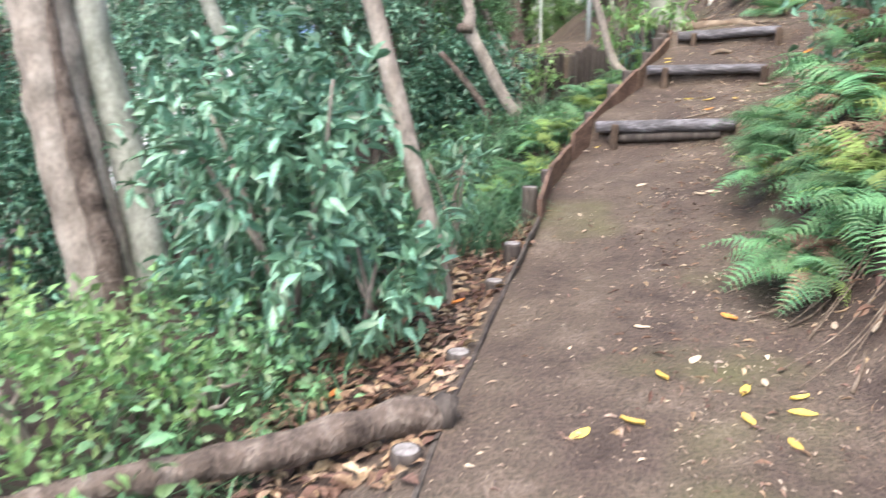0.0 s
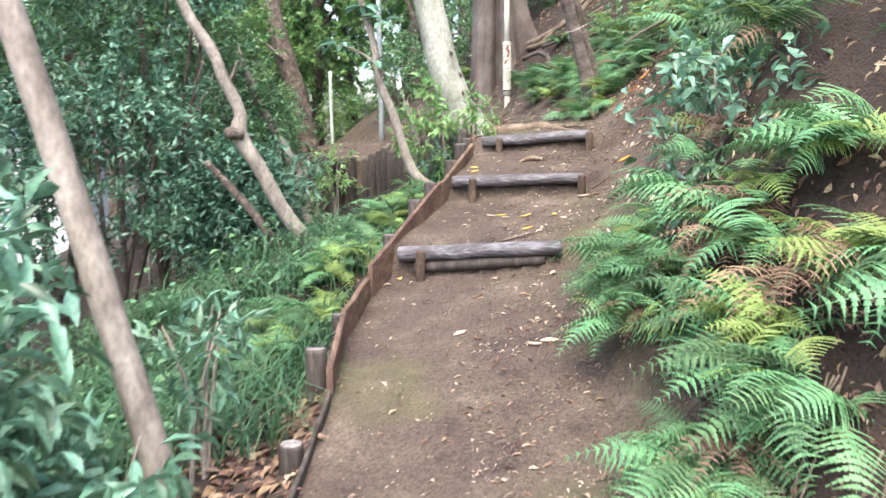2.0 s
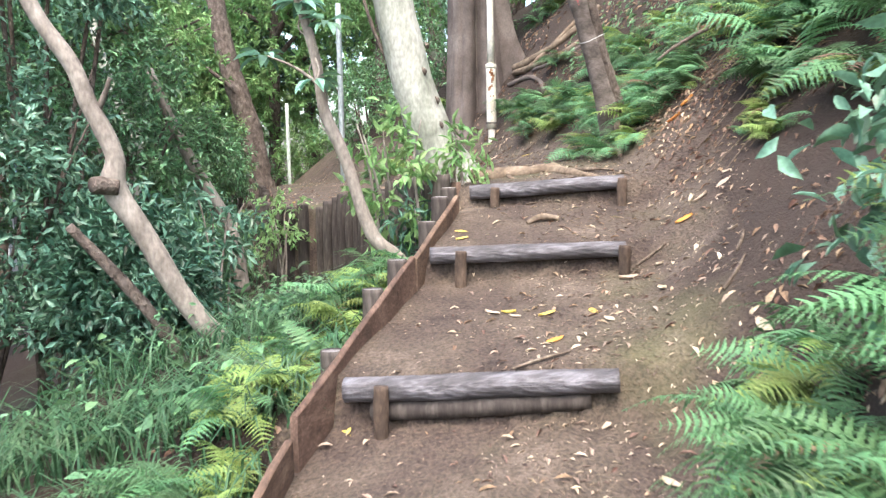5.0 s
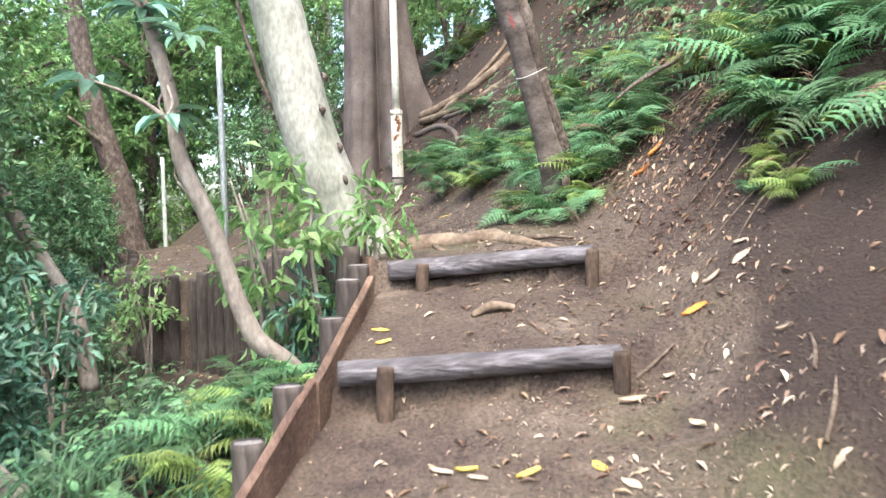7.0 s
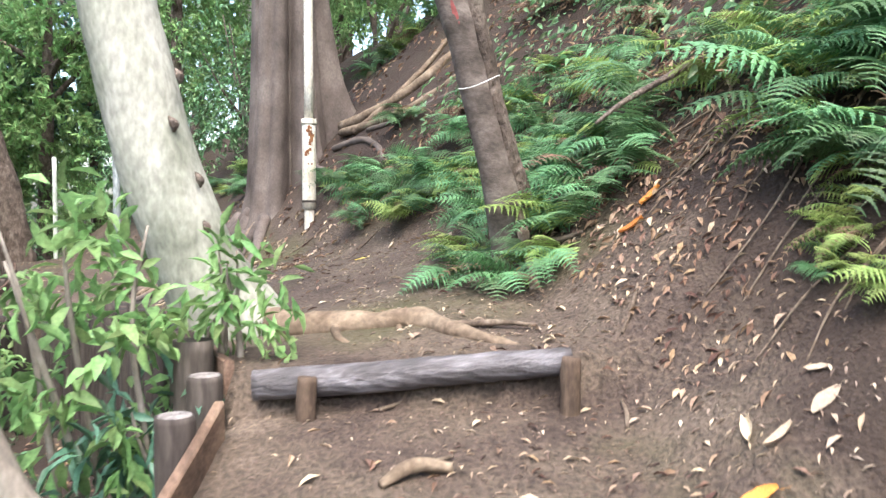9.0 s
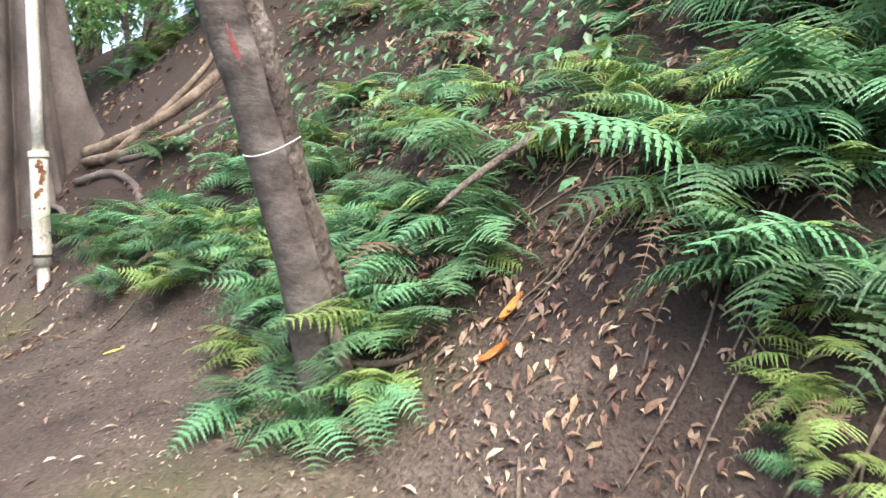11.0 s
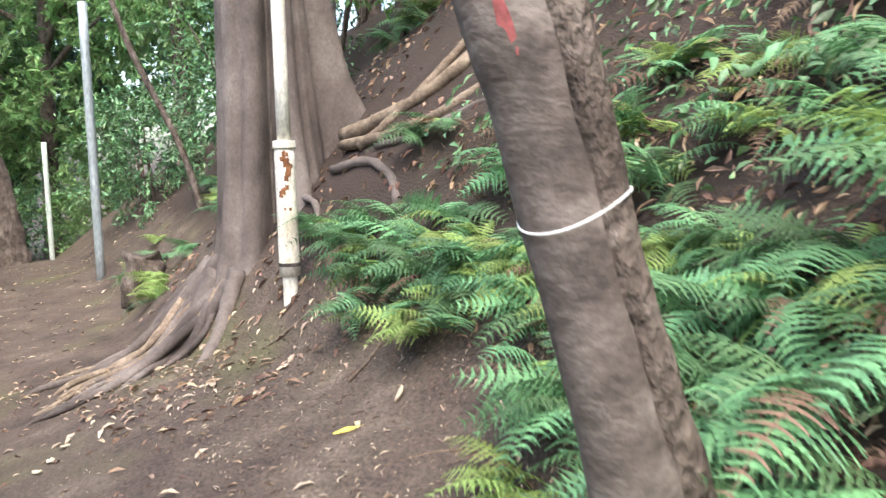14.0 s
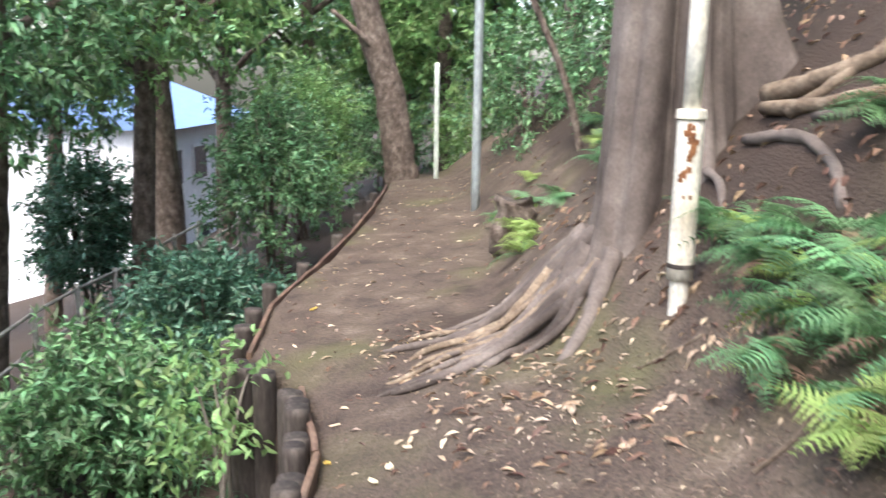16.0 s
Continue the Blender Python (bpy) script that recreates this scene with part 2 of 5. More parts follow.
LEAF_SHAPE = np.array([(0, 0, 0), (0.5, 0.42, 0.12), (0, 0.5, 0), (-0.5, 0.42, 0.12), (0.3, 0.78, 0.02), (0, 0.8, -0.08), (-0.3, 0.78, 0.02), (0, 1, -0.16)])
LEAF_FACES = [(0, 1, 2), (0, 2, 3), (1, 4, 5, 2), (2, 5, 6, 3), (4, 7, 5), (5, 7, 6)]
LEAF_LOW = np.array([(0, 0, 0), (0.5, 0.45, 0.1), (0, 1, -0.12), (-0.5, 0.45, 0.1)])
LEAF_LOW_FACES = [(0, 1, 2), (0, 2, 3)]


def leaves(rng, places, ways, length, width, low=False, spread=0.25, flat=0.6):
    """Many leaves: each at a place, pointing along its way, its face turned up by flat."""
    shape, fs = (LEAF_LOW, LEAF_LOW_FACES) if low else (LEAF_SHAPE, LEAF_FACES)
    places, n = np.asarray(places, float), len(places)
    y = np.asarray(ways, float)
    y = y / np.maximum(np.linalg.norm(y, axis=1, keepdims=True), 1e-6)
    up = rng.normal(0, 1 - flat, (n, 3)) + np.array((0, 0, flat))
    x = np.cross(y, up)
    x /= np.maximum(np.linalg.norm(x, axis=1, keepdims=True), 1e-6)
    z = np.cross(x, y)
    s = length * rng.uniform(1 - spread, 1 + spread, n)
    k = len(shape)
    v = (places[:, None] + x[:, None] * (shape[None, :, 0:1] * (s * width)[:, None, None])
         + y[:, None] * (shape[None, :, 1:2] * s[:, None, None]) + z[:, None] * (shape[None, :, 2:3] * s[:, None, None]))
    verts = v.reshape(-1, 3).tolist()
    faces = [tuple(i * k + j for j in f) for i in range(n) for f in fs]
    return verts, faces


def sprays(rng, centre, radii, count, per, length, width, low=False, droop=0.3, hollow=0.35, bottom=-1.0, reach=0.32):
    """Leaves in sprays over a lumpy volume, with gaps between them."""
    d = rng.normal(0, 1, (count * 3, 3))
    d /= np.linalg.norm(d, axis=1, keepdims=True)
    lump = np.array([0.75 + 0.5 * noise.noise(Vector(q) * 2.1 + Vector((centre[0], centre[1], 0))) + 0.25 * noise.noise(Vector(q) * 5 + Vector((centre[1], 0, 3))) for q in d])
    keep = (d[:, 2] > bottom)
    d, lump = d[keep][:count], lump[keep][:count]
    r = rng.uniform(hollow, 1, len(d)) ** 0.6
    c = d * (r * lump)[:, None] * np.array(radii)
    way = d + rng.normal(0, 0.5, d.shape) + np.array((0, 0, 0.15))
    way /= np.linalg.norm(way, axis=1, keepdims=True)
    t = rng.uniform(0, 1, (len(d), per))
    twig = c[:, None] + way[:, None] * (t * reach)[..., None]
    out = way[:, None] * 0.6 + rng.normal(0, 0.75, (len(d), per, 3)) + np.array((0, 0, -droop))
    return leaves(rng, twig.reshape(-1, 3) + rng.normal(0, 0.03, (len(d) * per, 3)), out.reshape(-1, 3), length, width, low)


# ---- ground ----

def table(y, rows):
    """Smooth lookup in rows of (y, value)."""
    if y <= rows[0][0]:
        return rows[0][1]
    for (y0, v0), (y1, v1) in zip(rows, rows[1:]):
        if y <= y1:
            k = (y - y0) / (y1 - y0)
            return v0 + (v1 - v0) * k
    return rows[-1][1]


EDGE = [(-8, -0.7), (0, -0.05), (3, 0.33), (4.8, 0.62), (5.8, 0.84), (6.6, 0.95), (7.3, 1.12), (8.0, 1.46), (8.63, 1.92),
        (9.23, 2.23), (9.9, 2.55), (11, 2.58), (12.5, 2.57), (13.5, 2.5), (14.2, 2.37), (14.9, 2.2), (15.4, 2.0), (15.85, 1.6), (16.1, 1.43), (17.8, 1.17), (19.4, 1.35), (22, 1.35), (25.5, 1.15), (40, -0.6)]
FOOT = [(-8, 1.2), (0, 1.7), (3, 1.92), (5, 2.1), (6, 2.3), (7.4, 2.75), (8.0, 2.95), (8.7, 3.4), (9.5, 3.75), (10.3, 3.85), (12, 4.2), (13.5, 3.95),
        (14.5, 3.75), (15.7, 3.3), (16.5, 3.05), (19, 3.0), (23, 2.5), (28, 1.7), (40, 1.0)]
LEVEL = [(-8, -0.6), (0, -0.42), (3.3, -0.33), (4.1, -0.31), (5.0, -0.25), (6.2, -0.06), (7.35, 0.1), (8.7, 0.43), (9.7, 0.665), (10.7, 0.73), (12.5, 0.73),
         (13.5, 0.66), (14.5, 0.56), (15.4, 0.42), (16.5, 0.3), (19, 0.31), (23, 0.36), (25, 0.36), (27, 0.2), (40, -0.9)]
TILT = [(-8, 0.02), (4, 0.05), (6, 0.08), (7.5, 0.16), (8.2, 0.1), (8.9, 0.065), (9.8, 0.09), (10.3, 0.14), (12, 0.26), (14.5, 0.33), (15.5, 0.27), (16.5, 0.14), (18, 0.12), (30, 0.05)]
BANK = [(-8, 0.9), (3, 0.9), (4.6, 1.2), (5.9, 1.8), (6.6, 0.9), (8, 0.7), (9.5, 0.95), (11, 1.05), (13, 1.0), (15, 1.2), (17, 1.0), (40, 0.6)]
DROP = [(-8, 0.05), (3, 0.06), (5.5, 0.1), (6.5, 0.2), (8, 0.28), (9.7, 0.4), (10.3, 0.9), (13, 1.05), (16, 1.0), (18, 0.65), (25, 0.5), (40, 0.2)]
STEPS = [((1.5, 7.76), (2.61, 7.33), 0.20), ((2.13, 8.90), (3.24, 8.645), 0.15), ((2.64, 9.91), (3.65, 9.56), 0.15)]


def smooth(k):
    k = min(max(k, 0.0), 1.0)
    return k * k * (3 - 2 * k)


def ground(x, y, rough=True):
    """Height of the ground."""
    left, right = table(y, EDGE), table(y, FOOT)
    mid = (left + right) / 2
    xc = min(max(x, left), right)
    z = table(y, LEVEL) + table(y, TILT) * (xc - mid)
    for (x0, y0), (x1, y1), h in STEPS:
        n = math.hypot(x1 - x0, y1 - y0)
        ux, uy = (x1 - x0) / n, (y1 - y0) / n
        ahead = (y - y0) * ux - (x - x0) * uy
        along = (x - x0) * ux + (y - y0) * uy
        over = max(0.0, along - n + 0.05)
        w = 0.02 + 0.7 * min(over, 0.9)
        z += h * smooth((ahead + w * 0.5 - 0.02) / (w + 0.02))
    if x > right:
        d = x - right
        b = table(y, BANK)
        z += b * (d - 0.12 * (1 - math.exp(-d / 0.12))) - 0.35 * b * max(0.0, d - 4.0)
    if x < left:
        d = left - x
        z -= table(y, DROP) * smooth(d / (0.25 - 0.16 * smooth((y - 9.6) / 0.7))) + 0.1 * d + 0.2 * max(0, d - 0.4) * smooth((y - 3.5) / 5) + 0.1 * max(0.0, d - 2.5) - 0.1 * max(0.0, d - 9.0)
    if rough:
        z += 0.05 * noise.noise((x * 0.6, y * 0.6, 3.0)) + 0.018 * noise.noise((x * 2.3, y * 2.3, 7.0)) + 0.007 * noise.noise((x * 8, y * 8, 1.0))
    return z


def lines(stops):
    """Grid lines: from one stop to the next at the step given."""
    out = []
    for (a, s), (b, _) in zip(stops, stops[1:]):
        out += [a + i * (b - a) / max(1, round((b - a) / s)) for i in range(max(1, round((b - a) / s)))]
    return out + [stops[-1][0]]


gx = lines([(-400, 60), (-40, 6), (-10, 0.5), (-2, 0.15), (0, 0.06), (5.2, 0.15), (8, 0.6), (20, 6), (50, 50), (400, 1)])
gy = lines([(-400, 60), (-40, 6), (-6, 0.6), (1, 0.12), (2.5, 0.055), (15, 0.09), (18, 0.25), (30, 1), (50, 10), (100, 60), (400, 1)])
gv = [(x, y, ground(x, y)) for y in gy for x in gx]
gw = len(gx)
gf = [(j * gw + i, j * gw + i + 1, (j + 1) * gw + i + 1, (j + 1) * gw + i) for j in range(len(gy) - 1) for i in range(gw - 1)]
ground_ob = link_mesh("ground", gv, gf, SOIL)
layer = ground_ob.data.attributes.new("mould_shade", "FLOAT", "POINT")
# first term also paints shade under ferns at the foot; last is a round dark patch
layer.data.foreach_set("value", [max(smooth((x - table(y, FOOT) - 0.05 * y + 0.3) / 0.7), smooth((table(y, EDGE) - 0.15 - x) / 0.3), math.exp(-((x - 3.1) ** 2 + (y - 16.2) ** 2) / 0.5)) for x, y, _ in gv])
tagged(ground_ob, "trodden brown woodland soil rising between slope and bank", "ground", kind="structure")


def on(x, y, up=0.0):
    return (x, y, ground(x, y) + up)


# ---- steps ----
def step_log(a, b, r, plank):
    (x0, y0), (x1, y1) = a, b
    n = math.hypot(x1 - x0, y1 - y0)
    ux, uy = (x1 - x0) / n, (y1 - y0) / n
    fx, fy = uy, -ux
    def place(s, f, z):
        return (x0 + ux * s + fx * f, y0 + uy * s + fy * f, z)
    z0 = ground(*place(0.15, -0.12, 0)[:2], False) - r * 0.9
    z1 = ground(*place(n - 0.1, -0.12, 0)[:2], False) - r * 0.9
    t = thing("step_log", place(n / 2, 0, (z0 + z1) / 2), "weathered grey log with bark laid across the path as a step", "step", "log steps")
    o = t.location
    v, f = tube([(*place(-0.02, 0.01, z0), r), (*place(n * 0.33, 0.015, z0 + (z1 - z0) * 0.33), r * 1.03), (*place(n * 0.66, 0, z0 + (z1 - z0) * 0.66), r), (*place(n, 0, z1), r * 0.93)], 20, 14, 0.035, 14, x0)
    link_mesh("log", local(v, o), f, LOG, t)
    for s in ((0.16,) if plank else (0.16, n - 0.02)):
        px = place(s, r + 0.03, 0)
        top = z0 + (z1 - z0) * s / n + r * 0.55
        v, f = tube([(px[0], px[1], top - 0.4, 0.034), (px[0], px[1], top - 0.1, 0.035), (px[0] + 0.004, px[1], top, 0.033)], 10, 4, 0.06, 12, s)
        link_mesh("peg", local(v, o), f, PEG, t, "rough brown wooden peg")
    if plank:
        v, f = tube([(*place(0.1, 0.0, z0 - 1.75 * r), 0.045), (*place(n * 0.5, 0.005, z0 * 0.5 + z1 * 0.5 - 1.7 * r), 0.047), (*place(n - 0.12, -0.02, z1 - 1.7 * r), 0.04)], 12, 8, 0.06, 9, 4)
        link_mesh("lower_log", local(v, o), f, POST, t, "half-buried darker log below")


for (a, b, h), r, p in zip(STEPS, (0.056, 0.05, 0.052), (True, False, False)):
    step_log(a, b, r, p)


# ---- edging posts and boards ----
def edging_post(x, y, top, r=0.055, depth=0.6, lean=0.0):
    t = thing("edging_post", (x, y, top), "dark round timber post with grey cut top holding the path edge", "post", "edging posts")
    v, f = tube([(lean, 0, -depth, r), (lean * 0.4, 0, -depth * 0.4, r * 1.02), (0, 0, -0.01, r), (0, 0, 0, r * 0.93)], 14, 3, 0.04, 9, x * 3 + y)
    link_mesh("post_body", v, f, POST, t)
    bm = bmesh.new()
    bmesh.ops.create_cone(bm, segments=14, cap_ends=True, radius1=r * 0.92, radius2=r * 0.8, depth=0.012)
    bmesh.ops.translate(bm, verts=bm.verts, vec=(0, 0, 0.006))
    part("cut_top", bm, POST_END, t, "grey weathered end grain")


def edging_board(a, b, za, zb, high=0.24, thick=0.035, mat=BOARD, label="weathered reddish brown plank set on edge along the path"):
    """A plank on edge from a to b; za, zb: its top at either end."""
    (x0, y0), (x1, y1) = a, b
    n = math.hypot(x1 - x0, y1 - y0)
    ux, uy = (x1 - x0) / n, (y1 - y0) / n
    bm = bmesh.new()
    cells = max(3, int(n / 0.12))
    rows = []
    for i in range(cells + 1):
        s = i / cells
        wob = 0.012 * noise.noise((s * n * 2, x0, y0))
        px, py, pz = ux * n * s - uy * wob, uy * n * s + ux * wob, (zb - za) * s + 0.008 * noise.noise((s * n * 5, y0, 2))
        rows.append([bm.verts.new((px - uy * k * thick / 2, py + ux * k * thick / 2, pz - d)) for k, d in ((1, high), (1, 0.006), (0.6, 0), (-0.6, 0), (-1, 0.006), (-1, high))])
    for p, q in zip(rows, rows[1:]):
        for k in range(6):
            bm.faces.new((p[k], p[(k + 1) % 6], q[(k + 1) % 6], q[k]))
    bm.faces.new(rows[0])
    bm.faces.new(rows[-1][::-1])
    bmesh.ops.recalc_face_normals(bm, faces=bm.faces)
    ob = part("edging_board", bm, mat)
    ob.location = (x0, y0, za)
    tagged(ob, label, "board", "edging boards")


def edge_at(y, out=0.0):
    return table(y, EDGE) - out


def rise(y, out=0.03):
    return ground(table(y, EDGE) + out + 0.05, y, False)


for y0, y1, a, b in ((5.95, 6.75, 0.13, 0.16), (6.77, 7.5, 0.17, 0.16),
                     (7.53, 8.75, 0.24, 0.19), (8.77, 9.75, 0.17, 0.12)):
    edging_board((edge_at(y0), y0), (edge_at(y1), y1), rise(y0) + a, rise(y1) + b, 0.3)
for y0, y1 in ((1.2, 3.1), (3.12, 4.7), (4.72, 5.93)):
    edging_board((edge_at(y0), y0), (edge_at(y1), y1), rise(y0) + 0.012, rise(y1) + 0.012, 0.15, 0.024, POST, "thin dark plank sunk almost flush along the path")
for y0, y1 in ((10.0, 11.4), (11.45, 12.9), (12.95, 14.2), (14.22, 15.4), (16.12, 17.4), (17.42, 19.0), (19.02, 20.6), (20.62, 22.4), (22.42, 24.6)):
    edging_board((edge_at(y0), y0), (edge_at(y1), y1), rise(y0) + 0.05, rise(y1) + 0.05, 0.25)
for y, up, r in ((2.75, 0.03, 0.06), (3.75, 0.0, 0.06), (4.8, 0.0, 0.055), (5.35, 0.03, 0.06), (9.62, 0.13, 0.06), (9.95, 0.05, 0.06)):
    edging_post(edge_at(y, 0.085), y, rise(y) + up, r)
for y, top, r in ((6.12, 0.03, 0.06), (7.1, 0.0, 0.055), (8.1, 0.4, 0.058), (8.45, 0.64, 0.058), (8.72, 0.76, 0.058), (9.3, 0.93, 0.06)):
    edging_post(edge_at(y, 0.085), y, top, r, 0.75)
rng = np.random.default_rng(5)
y = 10.15
while y < 15.5:
    edging_post(edge_at(y, 0.1), y, rise(y) + rng.uniform(-0.02, 0.09), rng.uniform(0.055, 0.075), 1.5, rng.uniform(-0.04, 0.02))
    y += rng.uniform(0.19, 0.29)
for y, up, r in ((15.62, 0.04, 0.08), (15.82, 0.02, 0.08), (15.98, 0.0, 0.075), (16.15, 0.09, 0.095), (16.6, 0.07, 0.075), (17.1, 0.06, 0.075), (17.9, 0.06, 0.07), (18.8, 0.05, 0.07), (20.2, 0.05, 0.07), (21.6, 0.05, 0.07), (22.6, 0.06, 0.06), (23.4, 0.06, 0.06)):
    edging_post(edge_at(y, 0.11), y, rise(y) + up, r, 1.2)


# ---- trees ----
def crown_part(parent, o, centre, radii, count, per, length, width, mat, seed, low=True, **kw):
    v, f = sprays(np.random.default_rng(seed), centre, radii, count, per, length, width, low, **kw)
    c = np.array(centre) - np.array(o)
    ob = link_mesh("crown", (np.array(v) + c).tolist(), f, mat, parent)
    return ob


def tree(name, rows, mat, label, sides=18, rough=0.05, crown=None, seed=1, ribs=0.0, rib_count=5, limbs=()):
    base = rows[0][:3]
    t = thing(name, (base[0], base[1], base[2]), label, "tree")
    pieces = [tube(rows, sides, 10, rough, 5.0, seed, ribs, rib_count)] + [tube(r, 8, 5, 0.06, 9, seed + 3) for r in limbs]
    v, f = merge(*pieces)
    link_mesh("trunk", local(v, base), f, mat, t)
    if crown:
        centre, radii, count, per, length, width, leaf = crown
        crown_part(t, base, centre, radii, count, per, length, width, leaf, seed)
    return t


def root(parent, o, pts, r0, r1, mat=ROOT, sides=9, seed=0.0):
    rows = []
    for i, (x, y, up) in enumerate(pts):
        k = i / (len(pts) - 1)
        rows.append((x, y, ground(x, y, False) + up, r0 + (r1 - r0) * k))
    v, f = tube(rows, sides, 7, 0.2, 11, seed)
    link_mesh("root", local(v, o), f, mat, parent)


# pale tree beside the top step, with its root along the log
zp = ground(2.7, 10.9, False)
pale = tree("pale_tree", [(2.76, 10.92, zp - 0.3, 0.33), (2.74, 10.92, zp, 0.27), (2.64, 10.9, zp + 0.22, 0.205), (2.56, 10.9, 1.5, 0.182), (2.43, 10.9, 1.87, 0.172), (2.31, 10.9, 2.35, 0.165), (2.26, 10.9, 2.58, 0.16), (2.1, 10.95, 3.6, 0.15), (2.0, 11.1, 6.2, 0.11)],
            BARK_PALE, "smooth pale grey-green tree trunk leaning over the steps", 26, 0.03, ((1.6, 11.4, 7.2), (2.0, 1.9, 1.3), 260, 9, 0.11, 0.4, LEAF_MID), 3)
po = (2.76, 10.92, zp - 0.3)
root(pale, po, [(2.82, 10.8, 0.05), (2.98, 10.52, 0.025), (3.18, 10.34, 0.025), (3.36, 10.24, 0.03), (3.42, 10.05, 0.01), (3.48, 9.88, 0.0), (3.57, 9.78, -0.03)], 0.075, 0.018, ROOT, 12, 1)
root(pale, po, [(2.95, 10.7, 0.03), (3.05, 10.45, 0.03), (3.02, 10.2, 0.01), (3.1, 10.05, -0.03)], 0.03, 0.01, ROOT, 9, 2)
root(pale, po, [(3.34, 10.36, 0.03), (3.26, 10.2, 0.0), (3.28, 10.06, -0.03)], 0.02, 0.008, ROOT, 8, 3)
root(pale, po, [(3.42, 10.1, 0.02), (3.62, 10.0, 0.015), (3.74, 9.93, 0.0)], 0.016, 0.008, TWIG, 7, 4)
for k, (sz, sx) in enumerate(((2.05, 0.02), (1.82, 0.06), (2.25, 0.1), (1.62, 0.03))):
    v, f = tube([(2.52 + sx - (sz - 1.8) * 0.28, 10.75, sz - 0.03, 0.004), (2.52 + sx - (sz - 1.8) * 0.28, 10.735, sz, 0.02), (2.5 + sx - (sz - 1.8) * 0.28, 10.75, sz + 0.035, 0.004)], 7, 4, 0.2, 20, k)
    link_mesh("bark_scar", local(v, po), f, BARK_DARK, pale, "dark bark scar")


# big buttressed tree behind the white pole
def buttress_tree(x, y, z, top, r):
    t = thing("buttressed_tree", (x, y, z), "massive grey-brown tree with fluted buttresses on the bank", "tree")
    sides, rings = 128, 56
    verts, faces = [], []
    lobes = ((-2.5, 0.6, 6), (-2.0, 0.5, 9), (-1.3, 0.55, 7), (-0.25, 1.1, 7), (0.5, 0.7, 5), (1.5, 0.6, 5), (2.5, 0.7, 5))
    for j in range(rings):
        k = j / (rings - 1)
        h = -0.9 + (top + 0.9) * k ** 1.5
        for i in range(sides):
            a = 2 * math.pi * i / sides
            fl = math.exp(-max(h + 0.3 - 1.15 * max(0.0, math.cos(a + 0.3)), 0) / 0.7)
            w = sum(g * max(0.0, math.cos((a - c + math.pi) % (2 * math.pi) - math.pi)) ** (s * 2.2) for c, g, s in lobes)
            rr = r * (0.9 - 0.02 * h) * (1 + 0.26 * (w - 0.4) + fl * (0.15 + 1.0 * w))
            for c, deep, wide in ((-2.75, 0.24, 0.13), (-2.2, 0.1, 0.1), (-1.66, 0.36, 0.13), (-1.1, 0.16, 0.09), (-0.55, 0.32, 0.15), (0.4, 0.2, 0.16), (2.6, 0.2, 0.2)):
                off = (a - c - 0.06 * math.sin(h * 1.3 + c) + math.pi) % (2 * math.pi) - math.pi
                rr *= 1 - deep * math.exp(-(off / wide) ** 2)
            rr *= 1 + 0.03 * noise.noise((math.cos(a) * 3, math.sin(a) * 3, h * 0.8)) + 0.015 * noise.noise((math.cos(a) * 9, math.sin(a) * 9, h * 2))
            verts.append((math.cos(a) * rr - 0.01 * h, math.sin(a) * rr, h))
    for j in range(rings - 1):
        for i in range(sides):
            a, b = j * sides + i, j * sides + (i + 1) % sides
            faces.append((a, b, b + sides, a + sides))
    link_mesh("trunk", verts, faces, BARK_GREY, t)
    return t


